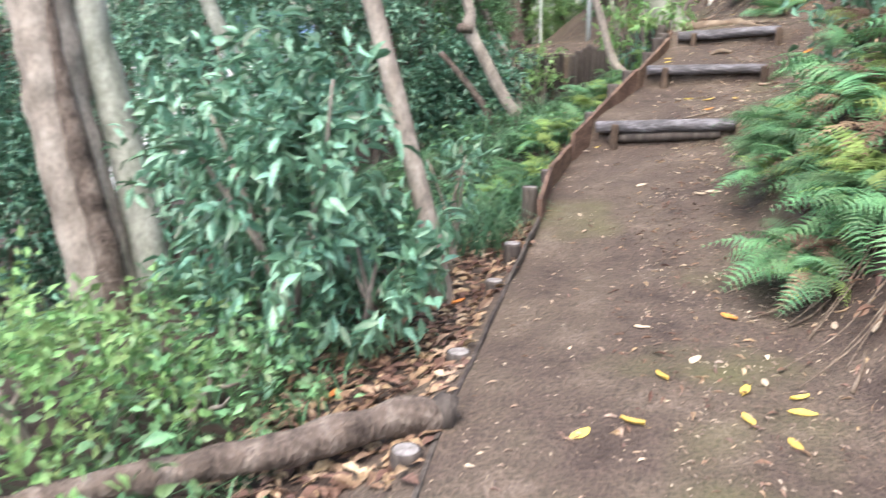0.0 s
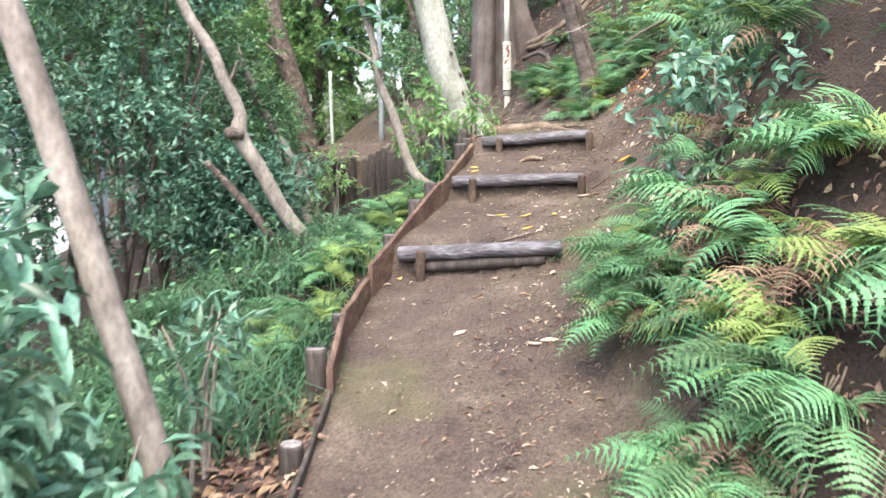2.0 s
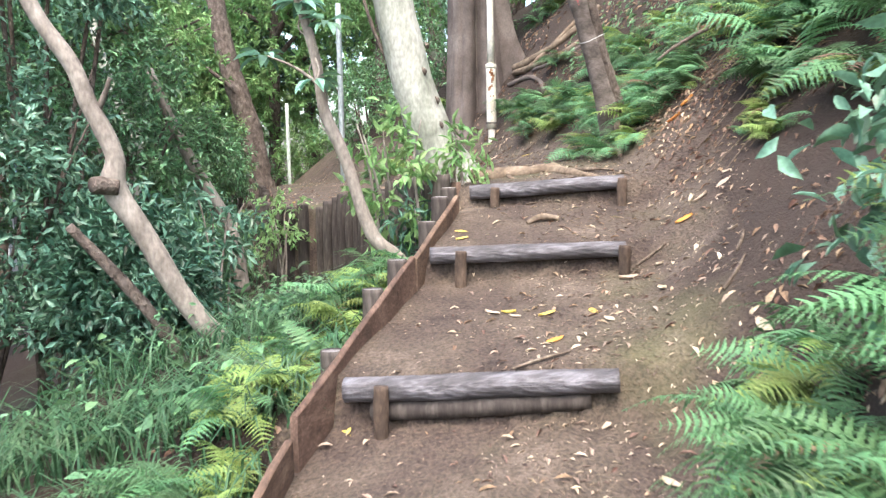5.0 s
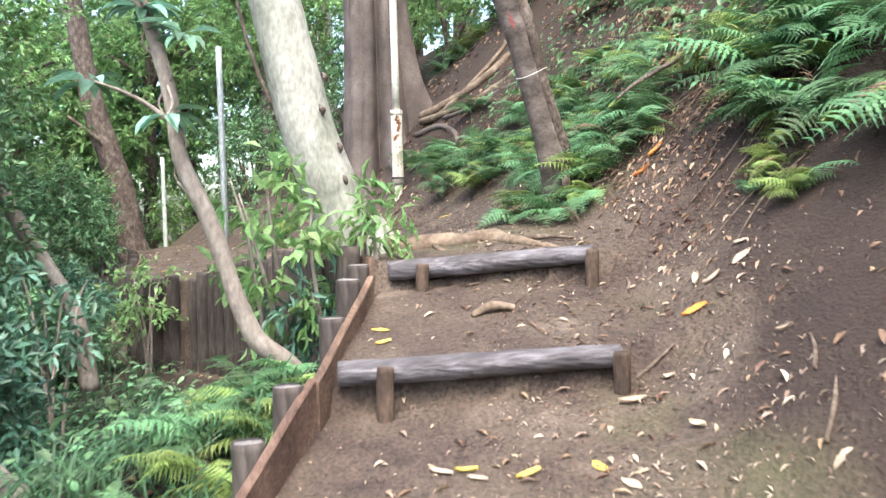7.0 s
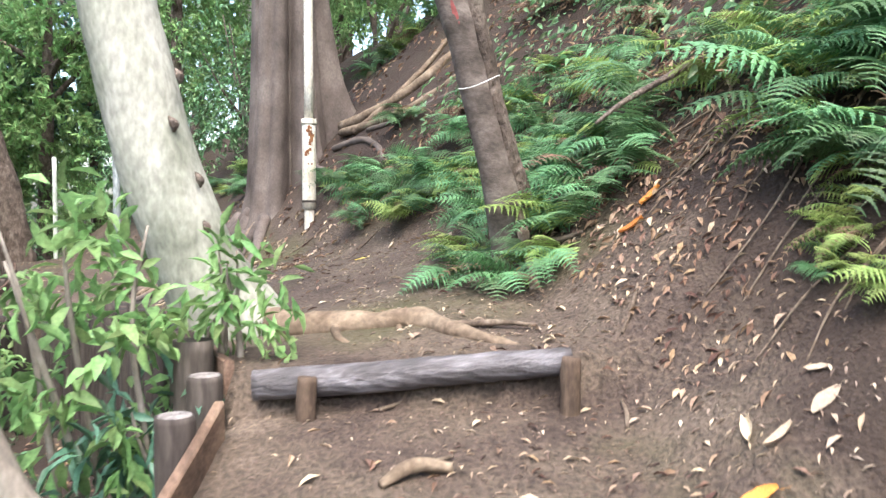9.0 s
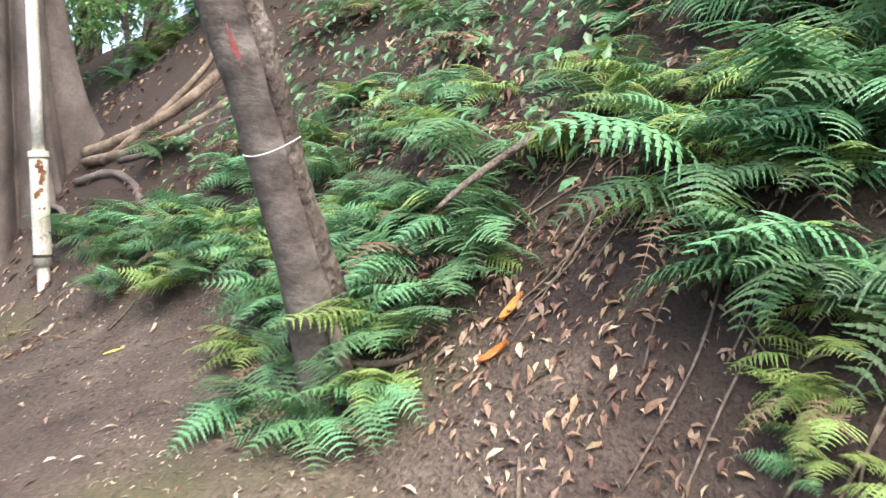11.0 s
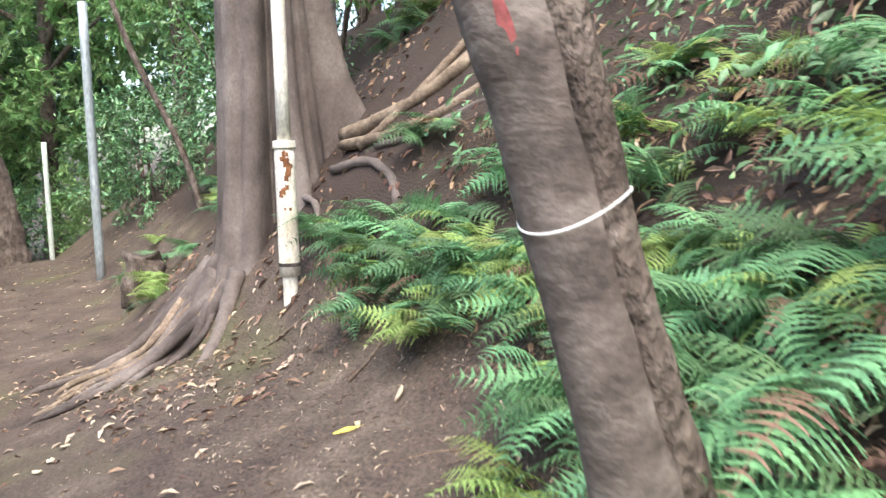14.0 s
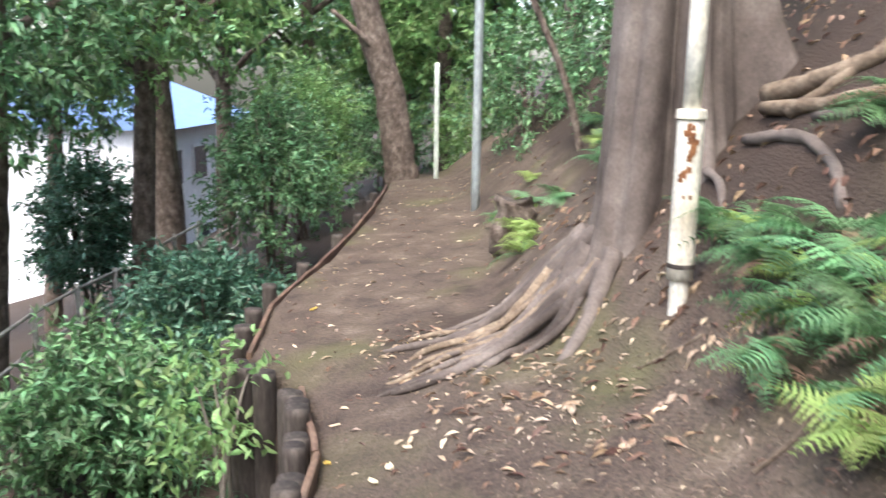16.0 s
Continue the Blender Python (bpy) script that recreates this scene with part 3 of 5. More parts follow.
bx, by = 4.27, 16.05
bz = 1.75
big = buttress_tree(bx, by, bz, 6.5, 0.42)
bo = (bx, by, bz)
for k, (pts, r0, r1) in enumerate((
        ([(3.8, 15.8, 0.12), (3.55, 15.7, 0.05), (3.25, 15.45, 0.03), (2.95, 15.3, -0.02)], 0.09, 0.02),
        ([(3.85, 15.9, 0.15), (3.6, 16.0, 0.05), (3.3, 15.85, 0.03), (2.95, 15.6, -0.02)], 0.08, 0.02),
        ([(3.8, 16.05, 0.12), (3.5, 16.2, 0.06), (3.15, 16.1, 0.03), (2.8, 15.9, -0.02)], 0.08, 0.02),
        ([(3.75, 15.7, 0.06), (3.5, 15.45, 0.03), (3.2, 15.15, 0.01), (3.05, 15.0, -0.02)], 0.06, 0.015),
        ([(3.8, 16.2, 0.12), (3.5, 16.5, 0.06), (3.2, 16.4, 0.02), (2.95, 16.3, -0.02)], 0.07, 0.018),
        ([(3.7, 15.8, 0.05), (3.45, 15.6, 0.02), (3.1, 15.45, 0.01), (2.85, 15.2, -0.02)], 0.035, 0.012),
        ([(3.9, 15.55, 0.08), (3.75, 15.2, 0.03), (3.6, 14.95, 0.0), (3.5, 14.8, -0.03)], 0.07, 0.015),
        ([(4.75, 15.6, 0.1), (4.95, 15.1, 0.05), (5.2, 14.75, 0.05), (5.6, 14.55, 0.02)], 0.08, 0.045),
        ([(4.7, 15.5, 0.1), (4.85, 14.95, 0.05), (5.1, 14.5, 0.04), (5.5, 14.1, 0.0)], 0.06, 0.03),
        ([(4.75, 15.2, 0.05), (5.05, 14.95, 0.04), (5.4, 14.85, 0.03), (5.8, 14.9, 0.0)], 0.05, 0.025),
        ([(4.6, 15.4, 0.05), (4.72, 14.9, 0.06), (4.75, 14.5, 0.03), (4.7, 14.2, -0.02)], 0.05, 0.03),
        ([(4.8, 14.95, 0.03), (4.95, 14.6, 0.03), (5.2, 14.2, 0.02), (5.35, 13.9, 0.0)], 0.04, 0.02),
        ([(4.4, 15.45, 0.1), (4.42, 15.2, 0.06), (4.38, 14.95, 0.0)], 0.035, 0.02),
        ([(4.28, 15.5, 0.1), (4.26, 15.25, 0.04), (4.2, 15.05, -0.02)], 0.03, 0.015))):
    root(big, bo, [(x, y, up * (0.6 if k > 6 else 1)) for x, y, up in pts], r0 * (0.72 if k > 6 else 1), r1, ROOT if k in (7, 8, 9) else BARK_GREY, 10, k)

rng = np.random.default_rng(14)
for k in range(30):
    a = rng.uniform(0, 1)
    x0, y0 = 3.75 + 0.1 * rng.normal(), 15.5 + 0.9 * a
    x1, y1 = x0 - rng.uniform(0.55, 1.2), y0 - rng.uniform(0.1, 0.75)
    root(big, bo, [(x0, y0, 0.09), ((x0 + x1) / 2 + 0.08, (y0 + y1) / 2 + rng.normal(0, 0.1), 0.035), (x1 + 0.15, y1 + rng.normal(0, 0.08), 0.02), (x1, y1, -0.01)], rng.uniform(0.025, 0.05), 0.011, BARK_GREY if k % 3 else ROOT, 8, 20 + k)

# leaning tree with red paint and a white rope
zl = ground(4.14, 10.86, False)
lean = tree("leaning_tree", [(4.2, 10.88, zl - 0.3, 0.12), (4.12, 10.86, 1.62, 0.1), (4.045, 10.85, 1.9, 0.087), (3.975, 10.85, 2.15, 0.082), (3.925, 10.85, 2.32, 0.081), (3.865, 10.85, 2.54, 0.084), (3.805, 10.85, 2.72, 0.086), (3.62, 10.9, 3.4, 0.08), (3.3, 11.0, 5.2, 0.055)],
            BARK_SMOOTH, "leaning brown tree with ringed bark, red paint mark and rope", 28, 0.03, ((3.0, 11.2, 6.0), (1.6, 1.5, 1.1), 180, 9, 0.1, 0.4, LEAF_MID), 9, 0.02, 3)
lo = (4.2, 10.88, zl - 0.3)
v, f = tube([(4.25, 10.83, 1.6, 0.07), (4.15, 10.82, 1.85, 0.05), (4.055, 10.8, 2.13, 0.042), (4.0, 10.8, 2.32, 0.04), (3.935, 10.79, 2.55, 0.042), (3.875, 10.79, 2.75, 0.046), (3.7, 10.83, 3.3, 0.04)], 14, 10, 0.14, 11, 5)
link_mesh("bark_ridge", local(v, lo), f, BARK_DARK, lean, "raised darker ridge of bark")
v, f = [], []
for i in range(25):
    k = i / 24
    z = 2.6 + 0.14 * k
    w = 0.011 * math.sin(math.pi * min(1, 0.15 + k)) + 0.002
    a0 = -2.15
    c = (3.865 - (z - 2.54) * 0.333, 10.85)
    for s in (-1, 0, 1):
        a = a0 + s * w / 0.09
        rr = 0.0905 + 0.002 * noise.noise((z * 20, s, 0))
        v.append((c[0] + math.cos(a) * rr, c[1] + math.sin(a) * rr, z))
for i in range(24):
    for s in (0, 1):
        a = i * 3 + s
        f.append((a, a + 1, a + 4, a + 3))
link_mesh("paint_mark", local(v, lo), f, RED, lean, "faded red spray-paint stripe")
ring = []
for i in range(25):
    a = 2 * math.pi * i / 24
    ring.append((3.943 + math.cos(a) * 0.104, 10.84 + math.sin(a) * 0.098, 2.335 + 0.035 * math.cos(a) - 0.008 * math.sin(a * 2), 0.0023))
ring += [(4.055, 10.84, 2.385, 0.0035)]
v, f = tube(ring, 6, 2, 0.05, 30)
rope = link_mesh("rope", local(v, (3.93, 10.85, 2.31)), f, WIRE)
rope.location = (3.93, 10.85, 2.31)
tagged(rope, "thin white rope tied round the leaning tree", "rope")
root(lean, lo, [(4.12, 10.75, 0.25), (4.08, 10.6, 0.12), (4.05, 10.5, 0.04), (3.98, 10.36, -0.01)], 0.03, 0.02, TWIG, 8, 8)
root(lean, lo, [(4.12, 10.7, 0.1), (4.2, 10.5, 0.04), (4.28, 10.42, 0.0)], 0.018, 0.01, TWIG, 7, 9)

# bent tree with a knot hole
kz = ground(0.89, 9.72, False)
knot = tree("bent_tree", [(1.02, 9.75, kz - 0.2, 0.085), (0.89, 9.7, 0.12, 0.075), (0.66, 9.68, 0.41, 0.07), (0.39, 9.68, 0.92, 0.072), (0.24, 9.68, 1.2, 0.078), (0.25, 9.68, 1.41, 0.062), (0.12, 9.68, 1.72, 0.056), (0.03, 9.68, 1.97, 0.052), (-0.13, 9.68, 2.23, 0.05), (-0.28, 9.68, 2.55, 0.048), (-0.8, 9.75, 3.7, 0.035)],
            BARK_TAN, "slender bent tan tree with a dark knot hole", 16, 0.06, ((-1.3, 10.2, 4.3), (1.3, 1.2, 0.8), 130, 9, 0.1, 0.38, LEAF_DARK), 11,
            limbs=([(0.15, 9.7, 1.65, 0.025), (0.22, 9.65, 1.78, 0.018), (0.26, 9.62, 1.88, 0.01)],))
ko = (1.02, 9.75, kz - 0.2)
v, f = tube([(0.27, 9.62, 1.2, 0.05), (0.17, 9.58, 1.22, 0.055), (0.13, 9.55, 1.225, 0.048), (0.155, 9.57, 1.222, 0.028), (0.2, 9.6, 1.21, 0.02)], 12, 5, 0.08, 14)
link_mesh("knot_hole", local(v, ko), f, BARK_DARK, knot, "dark round knot hole")
v, f = tube([(0.65, 9.9, -0.15, 0.05), (0.45, 9.9, 0.25, 0.045), (0.2, 9.9, 0.6, 0.04), (-0.1, 9.95, 0.95, 0.03)], 10, 6, 0.08, 8)
link_mesh("side_limb", local(v, ko), f, BARK_DARK, knot)

# curved sapling at the step edge
sapling = tree("curved_sapling", [(2.2, 9.9, 0.5, 0.055), (2.06, 9.9, 0.66, 0.052), (1.92, 9.9, 0.79, 0.05), (1.83, 9.9, 1.0, 0.046), (1.76, 9.9, 1.25, 0.043), (1.69, 9.9, 1.45, 0.042), (1.59, 9.9, 1.7, 0.04), (1.55, 9.9, 2.02, 0.036), (1.47, 9.9, 2.34, 0.034), (1.41, 9.9, 2.55, 0.03), (1.3, 9.95, 3.2, 0.02)],
               BARK_TAN, "curved young tree with glossy leaf rosettes and a vine", 12, 0.06, None, 13,
               limbs=([(1.57, 9.9, 1.86, 0.014), (1.4, 9.88, 1.98, 0.01), (1.22, 9.86, 2.05, 0.007)], [(1.54, 9.88, 2.05, 0.01), (1.56, 9.8, 1.95, 0.007), (1.53, 9.75, 1.88, 0.005)],
                      [(1.68, 9.86, 1.45, 0.005), (1.56, 9.94, 1.62, 0.005), (1.62, 9.87, 1.78, 0.005), (1.5, 9.92, 1.95, 0.005), (1.56, 9.86, 2.1, 0.005), (1.44, 9.93, 2.25, 0.005), (1.5, 9.88, 2.4, 0.005)]))
so = np.array((2.2, 9.9, 0.5))
rng = np.random.default_rng(3)
for rx, ry, rz, n in ((1.2, 9.86, 2.06, 11), (1.53, 9.75, 1.9, 8), (1.44, 9.9, 2.42, 14), (1.62, 9.8, 2.28, 10), (1.35, 9.95, 2.75, 16)):
    a = rng.uniform(0, 2 * math.pi, n)
    ways = np.stack([np.cos(a), np.sin(a), rng.uniform(-0.7, 0.3, n)], 1)
    v, f = leaves(rng, np.array((rx, ry, rz)) - so + ways * 0.02, ways, 0.17, 0.36, False, 0.2, 0.85)
    link_mesh("leaf_rosette", v, f, LEAF_BLUE, sapling)

# pale slim trunk in the shrubs, the one behind it, and the twin-stemmed tree
tree("slim_tree", [(0.24, 4.82, -0.6, 0.075), (0.2, 4.8, -0.27, 0.07), (0.13, 4.8, 0.1, 0.062), (0.02, 4.8, 0.58, 0.058), (-0.09, 4.8, 1.06, 0.056), (-0.24, 4.8, 1.68, 0.053), (-0.6, 4.8, 3.2, 0.045), (-0.9, 4.9, 5.0, 0.03)],
     BARK_TAN, "slim pale tan tree trunk leaning beside the path", 16, 0.03, ((-1.0, 5.0, 5.6), (1.4, 1.3, 0.9), 130, 9, 0.1, 0.4, LEAF_MID), 15)
tree("slim_tree", [(-1.85, 8.5, -1.3, 0.1), (-1.88, 8.5, -0.28, 0.09), (-2.05, 8.5, 0.73, 0.085), (-2.36, 8.5, 1.55, 0.08), (-2.9, 8.5, 3.4, 0.06), (-3.2, 8.6, 5.2, 0.04)],
     BARK_PALE, "pale slender tree rising out of dense shrubs", 14, 0.03, ((-3.2, 8.8, 5.8), (1.6, 1.4, 1.0), 150, 9, 0.1, 0.4, LEAF_DARK), 17)
twin = tree("twin_stemmed_tree", [(-2.3, 5.85, -1.5, 0.3), (-2.35, 5.8, -0.99, 0.25), (-2.47, 5.8, -0.13, 0.23), (-2.58, 5.8, 0.68, 0.22), (-2.63, 5.8, 1.44, 0.21), (-2.8, 5.9, 3.6, 0.17), (-2.9, 6.0, 6.0, 0.11)],
            BARK_TAN, "twin-stemmed tree, one stem brown and mottled, one smooth and pale", 22, 0.06, ((-2.8, 6.2, 6.8), (2.4, 2.2, 1.4), 280, 9, 0.11, 0.4, LEAF_MID), 19, 0.04, 4)
v, f = tube([(-2.12, 6.0, -1.5, 0.2), (-2.1, 6.0, -0.88, 0.16), (-2.18, 6.0, 0.13, 0.135), (-2.3, 6.0, 0.86, 0.13), (-2.38, 6.0, 1.45, 0.125), (-2.4, 6.1, 3.5, 0.1), (-2.2, 6.2, 5.6, 0.06)], 18, 8, 0.03, 5)
link_mesh("pale_stem", local(v, (-2.3, 5.85, -1.5)), f, BARK_PALE, twin, "smooth pale second stem")
v, f = tube([(-2.2, 5.66, -1.2, 0.1), (-2.26, 5.64, -0.4, 0.1), (-2.38, 5.64, 0.3, 0.09), (-2.46, 5.65, 0.9, 0.06), (-2.5, 5.68, 1.5, 0.03)], 10, 8, 0.2, 7)
link_mesh("bark_patch", local(v, (-2.3, 5.85, -1.5)), f, BARK_DARK, twin, "dark peeling bark strip")


# ---- white pole ----
def white_pole(x, y, z):
    t = thing("marker_pole", (x, y, z), "white painted steel pole with rusty lower sleeve", "pole")
    def ring(name, z0, z1, r0, r1, mat, label="", dx=0.0):
        v, f = tube([(dx, 0, z0, r0), (dx, 0, (z0 + z1) / 2, (r0 + r1) / 2), (dx, 0, z1, r1)], 20, 4, 0.004, 10)
        link_mesh(name, v, f, mat, t, label)
    ring("base_pipe", -0.4, 0.15, 0.045, 0.045, PAINT, "narrower pipe at the foot")
    ring("sleeve", 0.14, 0.93, 0.063, 0.062, PAINT)
    ring("sleeve_cap", 0.92, 0.965, 0.072, 0.068, PAINT)
    ring("upper_pipe", 0.95, 4.2, 0.042, 0.041, PAINT)
    ring("band", 0.2, 0.222, 0.067, 0.067, POST, "dark strap")
    r = np.random.default_rng(2)
    for k in range(18):
        h = 0.9 - abs(r.normal(0, 0.22)) if k > 5 else 0.88 - 0.02 * k
        a = -1.6 + r.normal(0, 0.35)
        s = r.uniform(0.005, 0.013)
        v, f = [], []
        for i in range(5):
            for j in range(5):
                aa, hh = a + (i - 2) * s / 0.063 * 0.7, h + (j - 2) * s * r.uniform(0.6, 1.3)
                edge = 0.0 if max(abs(i - 2), abs(j - 2)) < 2 else -0.0025 * (1 if (i + j) % 2 else 2)
                v.append((math.cos(aa) * (0.0645 + edge), math.sin(aa) * (0.0645 + edge), hh))
        f = [(i * 5 + j, (i + 1) * 5 + j, (i + 1) * 5 + j + 1, i * 5 + j + 1) for i in range(4) for j in range(4)]
        link_mesh("rust_patch", v, f, RUST, t, "brown rust blotch")


white_pole(4.11, 14.6, 1.61)


def far_post(x, y, top, r, mat, label):
    z = ground(x, y)
    v, f = tube([(0, 0, -0.3, r), (0, 0, (top - z) / 2, r), (0, 0, top - z, r)], 12, 3, 0.005, 3)
    ob = link_mesh("far_post", v, f, mat)
    ob.location = (x, y, z)
    tagged(ob, label, "post")


far_post(2.84, 21.5, 4.6, 0.058, GREY_PIPE, "tall grey galvanised post beside the path")
far_post(1.9, 26.3, 2.95, 0.045, PALE_PIPE, "pale painted post where the path bends")
rr = ground(1.05, 26.8)
tree("far_tree", [(1.25, 26.8, rr - 0.4, 0.42), (1.15, 26.8, rr + 0.2, 0.33), (0.95, 26.8, rr + 1.6, 0.29), (0.5, 26.8, rr + 3.2, 0.27), (0.2, 26.9, rr + 5, 0.22), (-0.1, 27, rr + 8, 0.12)], BARK_DARK,
     "mottled dark tree with hollows beside the path", 20, 0.12, ((0.2, 27, rr + 8.5), (3, 3, 2), 260, 9, 0.16, 0.45, LEAF_LIGHT), 23,
     limbs=([(0.95, 26.7, rr + 2.2, 0.08), (0.5, 26.5, rr + 2.7, 0.06), (-0.1, 26.4, rr + 3.2, 0.04)],))

# fallen log at the path edge and dead sticks
z = ground(0.27, 3.0, False)
v, f = tube([(0.31, 3.02, z + 0.075, 0.05), (0.27, 3.0, z + 0.07, 0.085), (0.1, 2.95, z + 0.06, 0.08), (-0.15, 2.83, z + 0.04, 0.07), (-0.4, 2.72, z + 0.02, 0.065), (-0.8, 2.6, z - 0.02, 0.06), (-1.2, 2.45, z - 0.06, 0.05)], 22, 12, 0.2, 7, 2)
fl = link_mesh("fallen_log", local(v, (0.27, 3.0, z)), f, BARK_DARK)
fl.location = (0.27, 3.0, z)
tagged(fl, "short rotting fallen log lying beside the path edge", "log")
v, f = tube([(0.3, 3.0, z + 0.078, 0.055), (0.345, 3.02, z + 0.08, 0.075), (0.34, 3.018, z + 0.08, 0.06), (0.29, 2.995, z + 0.075, 0.035)], 18, 5, 0.25, 14, 5)
link_mesh("broken_end", local(v, (0.27, 3.0, z)), f, POST, fl, "dark splintered broken end")


# ---- ferns ----
def frond_mesh(name, mat, length, pairs, arch, droop, wide, seed):
    r = np.random.default_rng(seed)
    verts, faces = [], []
    def rachis(s):
        return np.array((0.03 * math.sin(s * 3 + seed), length * (s - 0.12 * arch * s * s), length * (arch * s - (arch + droop) * s * s * 0.75)))
    steps = 10
    for i in range(steps + 1):
        p = rachis(i / steps)
        w = 0.0045 * (1 - 0.8 * i / steps)
        verts += [p + (w, 0, 0), p + (-w, 0, 0.0), p + (0, 0, -w * 1.5)]
    for i in range(steps):
        a = i * 3
        faces += [(a, a + 1, a + 4, a + 3), (a + 1, a + 2, a + 5, a + 4), (a + 2, a, a + 3, a + 5)]
    for i in range(pairs):
        s = 0.12 + 0.88 * (i + 0.5) / pairs
        p, q = rachis(s), rachis(min(1, s + 0.02))
        d = (q - p) / np.linalg.norm(q - p)
        size = wide * length * min(1.0, 0.55 + 2.2 * (s - 0.12)) * (1.06 - s) ** 0.75 * 1.25 * r.uniform(0.82, 1.1)
        for side in (1, -1):
            out = np.array((side, 0.28 + r.normal(0, 0.06), r.normal(-0.12, 0.08)))
            out = out / np.linalg.norm(out)
            across = np.cross(np.cross(out, d), out)
            across /= np.linalg.norm(across)
            teeth = 5
            base = len(verts)
            half = min(size * 0.18, 0.52 * length / pairs)
            for k in range(teeth + 1):
                t = k / teeth
                verts.append(p + out * size * t + np.array((0, 0, -0.25 * size * t * t)))
            for k in range(teeth):
                for t, w in ((k / teeth, 0.5), ((k + 0.85) / teeth, 1.0)):
                    c = p + out * size * t + np.array((0, 0, -0.25 * size * t * t - 0.004))
                    h = half * (1 - 0.94 * t) * w
                    verts += [c + across * h, c - across * h]
            for k in range(teeth):
                o = base + teeth + 1 + 4 * k
                faces.append((base + k, base + k + 1, o + 2, o))
                faces.append((base + k + 1, base + k, o + 1, o + 3))
    me = bpy.data.meshes.new(name)
    me.from_pydata([tuple(v) for v in verts], [], faces)
    me.materials.append(mat)
    return me


FRONDS = {
    "green": [frond_mesh("frond", FERN, 0.62, 14, 0.5, 0.4, 0.3, 1), frond_mesh("frond", FERN, 0.55, 13, 0.38, 0.5, 0.34, 2), frond_mesh("frond", FERN, 0.7, 15, 0.65, 0.35, 0.27, 3)],
    "pale": [frond_mesh("frond", FERN_PALE, 0.5, 13, 0.6, 0.35, 0.3, 4), frond_mesh("frond", FERN_PALE, 0.42, 13, 0.5, 0.35, 0.32, 5)],
    "brown": [frond_mesh("frond", FERN_BROWN, 0.55, 13, 0.3, 0.8, 0.2, 6)],
}
FERN_LABEL = {"green": "green fern clump with arching toothed fronds on the bank", "pale": "yellow-green fern clump with fine fronds", "brown": "withered brown fern fronds hanging on the bank"}


def fern(rng, x, y, size, tone, count, downhill, up=0.0, spread=1.0):
    """A clump: fronds round its foot, more of them towards downhill (degrees about z)."""
    t = thing("fern", on(x, y, up - 0.01), FERN_LABEL[tone], "fern", "ferns")
    for _ in range(count):
        a = downhill + rng.normal(0, 75) * spread
        kind = tone if rng.random() > 0.24 else ("brown", "pale", "green")[rng.integers(3)]
        ob = new("frond", FRONDS[kind][rng.integers(len(FRONDS[kind]))])
        ob.parent = t
        ob.matrix_basis = Matrix.LocRotScale((rng.normal(0, 0.03), rng.normal(0, 0.03), rng.uniform(0, 0.04)), Euler((radians(rng.uniform(-12, 34)), radians(rng.normal(0, 22)), radians(a))), (size * rng.uniform(0.75, 1.2),) * 3)


rng = np.random.default_rng(21)


def fern_zone(n, ys, offs, sizes, tones, downhill=90, side="foot", count=(10, 15), up=0.0, spread=1.0):
    for _ in range(n):
        y = rng.uniform(*ys)
        x = table(y, FOOT if side == "foot" else EDGE) + rng.uniform(*offs)
        fern(rng, x, y, 0.74 * rng.uniform(*sizes), tones[rng.integers(len(tones))], int(rng.integers(*count)), downhill, up, spread)


fern_zone(20, (3.9, 6.25), (0.12, 0.5), (0.75, 1.0), ("green", "green", "green", "brown"), 95, up=0.12)
fern_zone(34, (3.6, 6.2), (0.5, 1.6), (0.85, 1.2), ("green", "green", "green", "pale", "brown", "brown"), 95, up=0.15)
fern_zone(12, (5.4, 6.5), (0.15, 0.75), (0.75, 1.0), ("green", "green", "pale"), 100, up=0.15)
fern_zone(8, (3.6, 6.4), (1.6, 2.6), (1.0, 1.3), ("green", "pale"), 95, up=0.1)
fern_zone(20, (11.0, 14.2), (0.25, 0.75), (0.7, 0.95), ("green", "pale"), 95, up=0.05)
fern_zone(16, (10.4, 11.9), (0.2, 0.95), (0.6, 0.85), ("green",), 100)
fern_zone(20, (12.0, 14.6), (0.5, 1.4), (0.7, 0.95), ("green", "pale"), 100)
fern_zone(7, (8.7, 9.2), (0.8, 1.2), (0.45, 0.62), ("pale",), 90)
fern_zone(14, (9.2, 10.4), (1.0, 1.5), (0.7, 0.95), ("green", "green", "pale"), 95, up=0.06)
fern_zone(20, (8.0, 10.2), (1.3, 2.4), (0.95, 1.3), ("green",), 100, up=0.08)
fern_zone(32, (10.3, 13.8), (1.0, 3.2), (0.7, 1.05), ("green", "pale", "pale", "brown"), 90)
fern_zone(16, (16.5, 21.5), (0.3, 1.8), (0.7, 1.0), ("green", "pale"), 100)
fern_zone(18, (14.8, 18), (2.4, 4.2), (0.8, 1.1), ("pale", "green"), 90)
fern_zone(24, (7.6, 9.7), (-0.75, -0.22), (0.75, 1.0), ("pale", "pale", "green"), 100, "edge", up=0.08, spread=0.75)
fern_zone(16, (6.9, 9.4), (-1.1, -0.45), (0.65, 0.9), ("green", "pale"), 100, "edge", up=0.1, spread=0.9)
fern_zone(4, (9.4, 9.9), (-0.55, -0.3), (0.45, 0.6), ("green", "pale"), 100, "edge", up=0.05, spread=0.7)
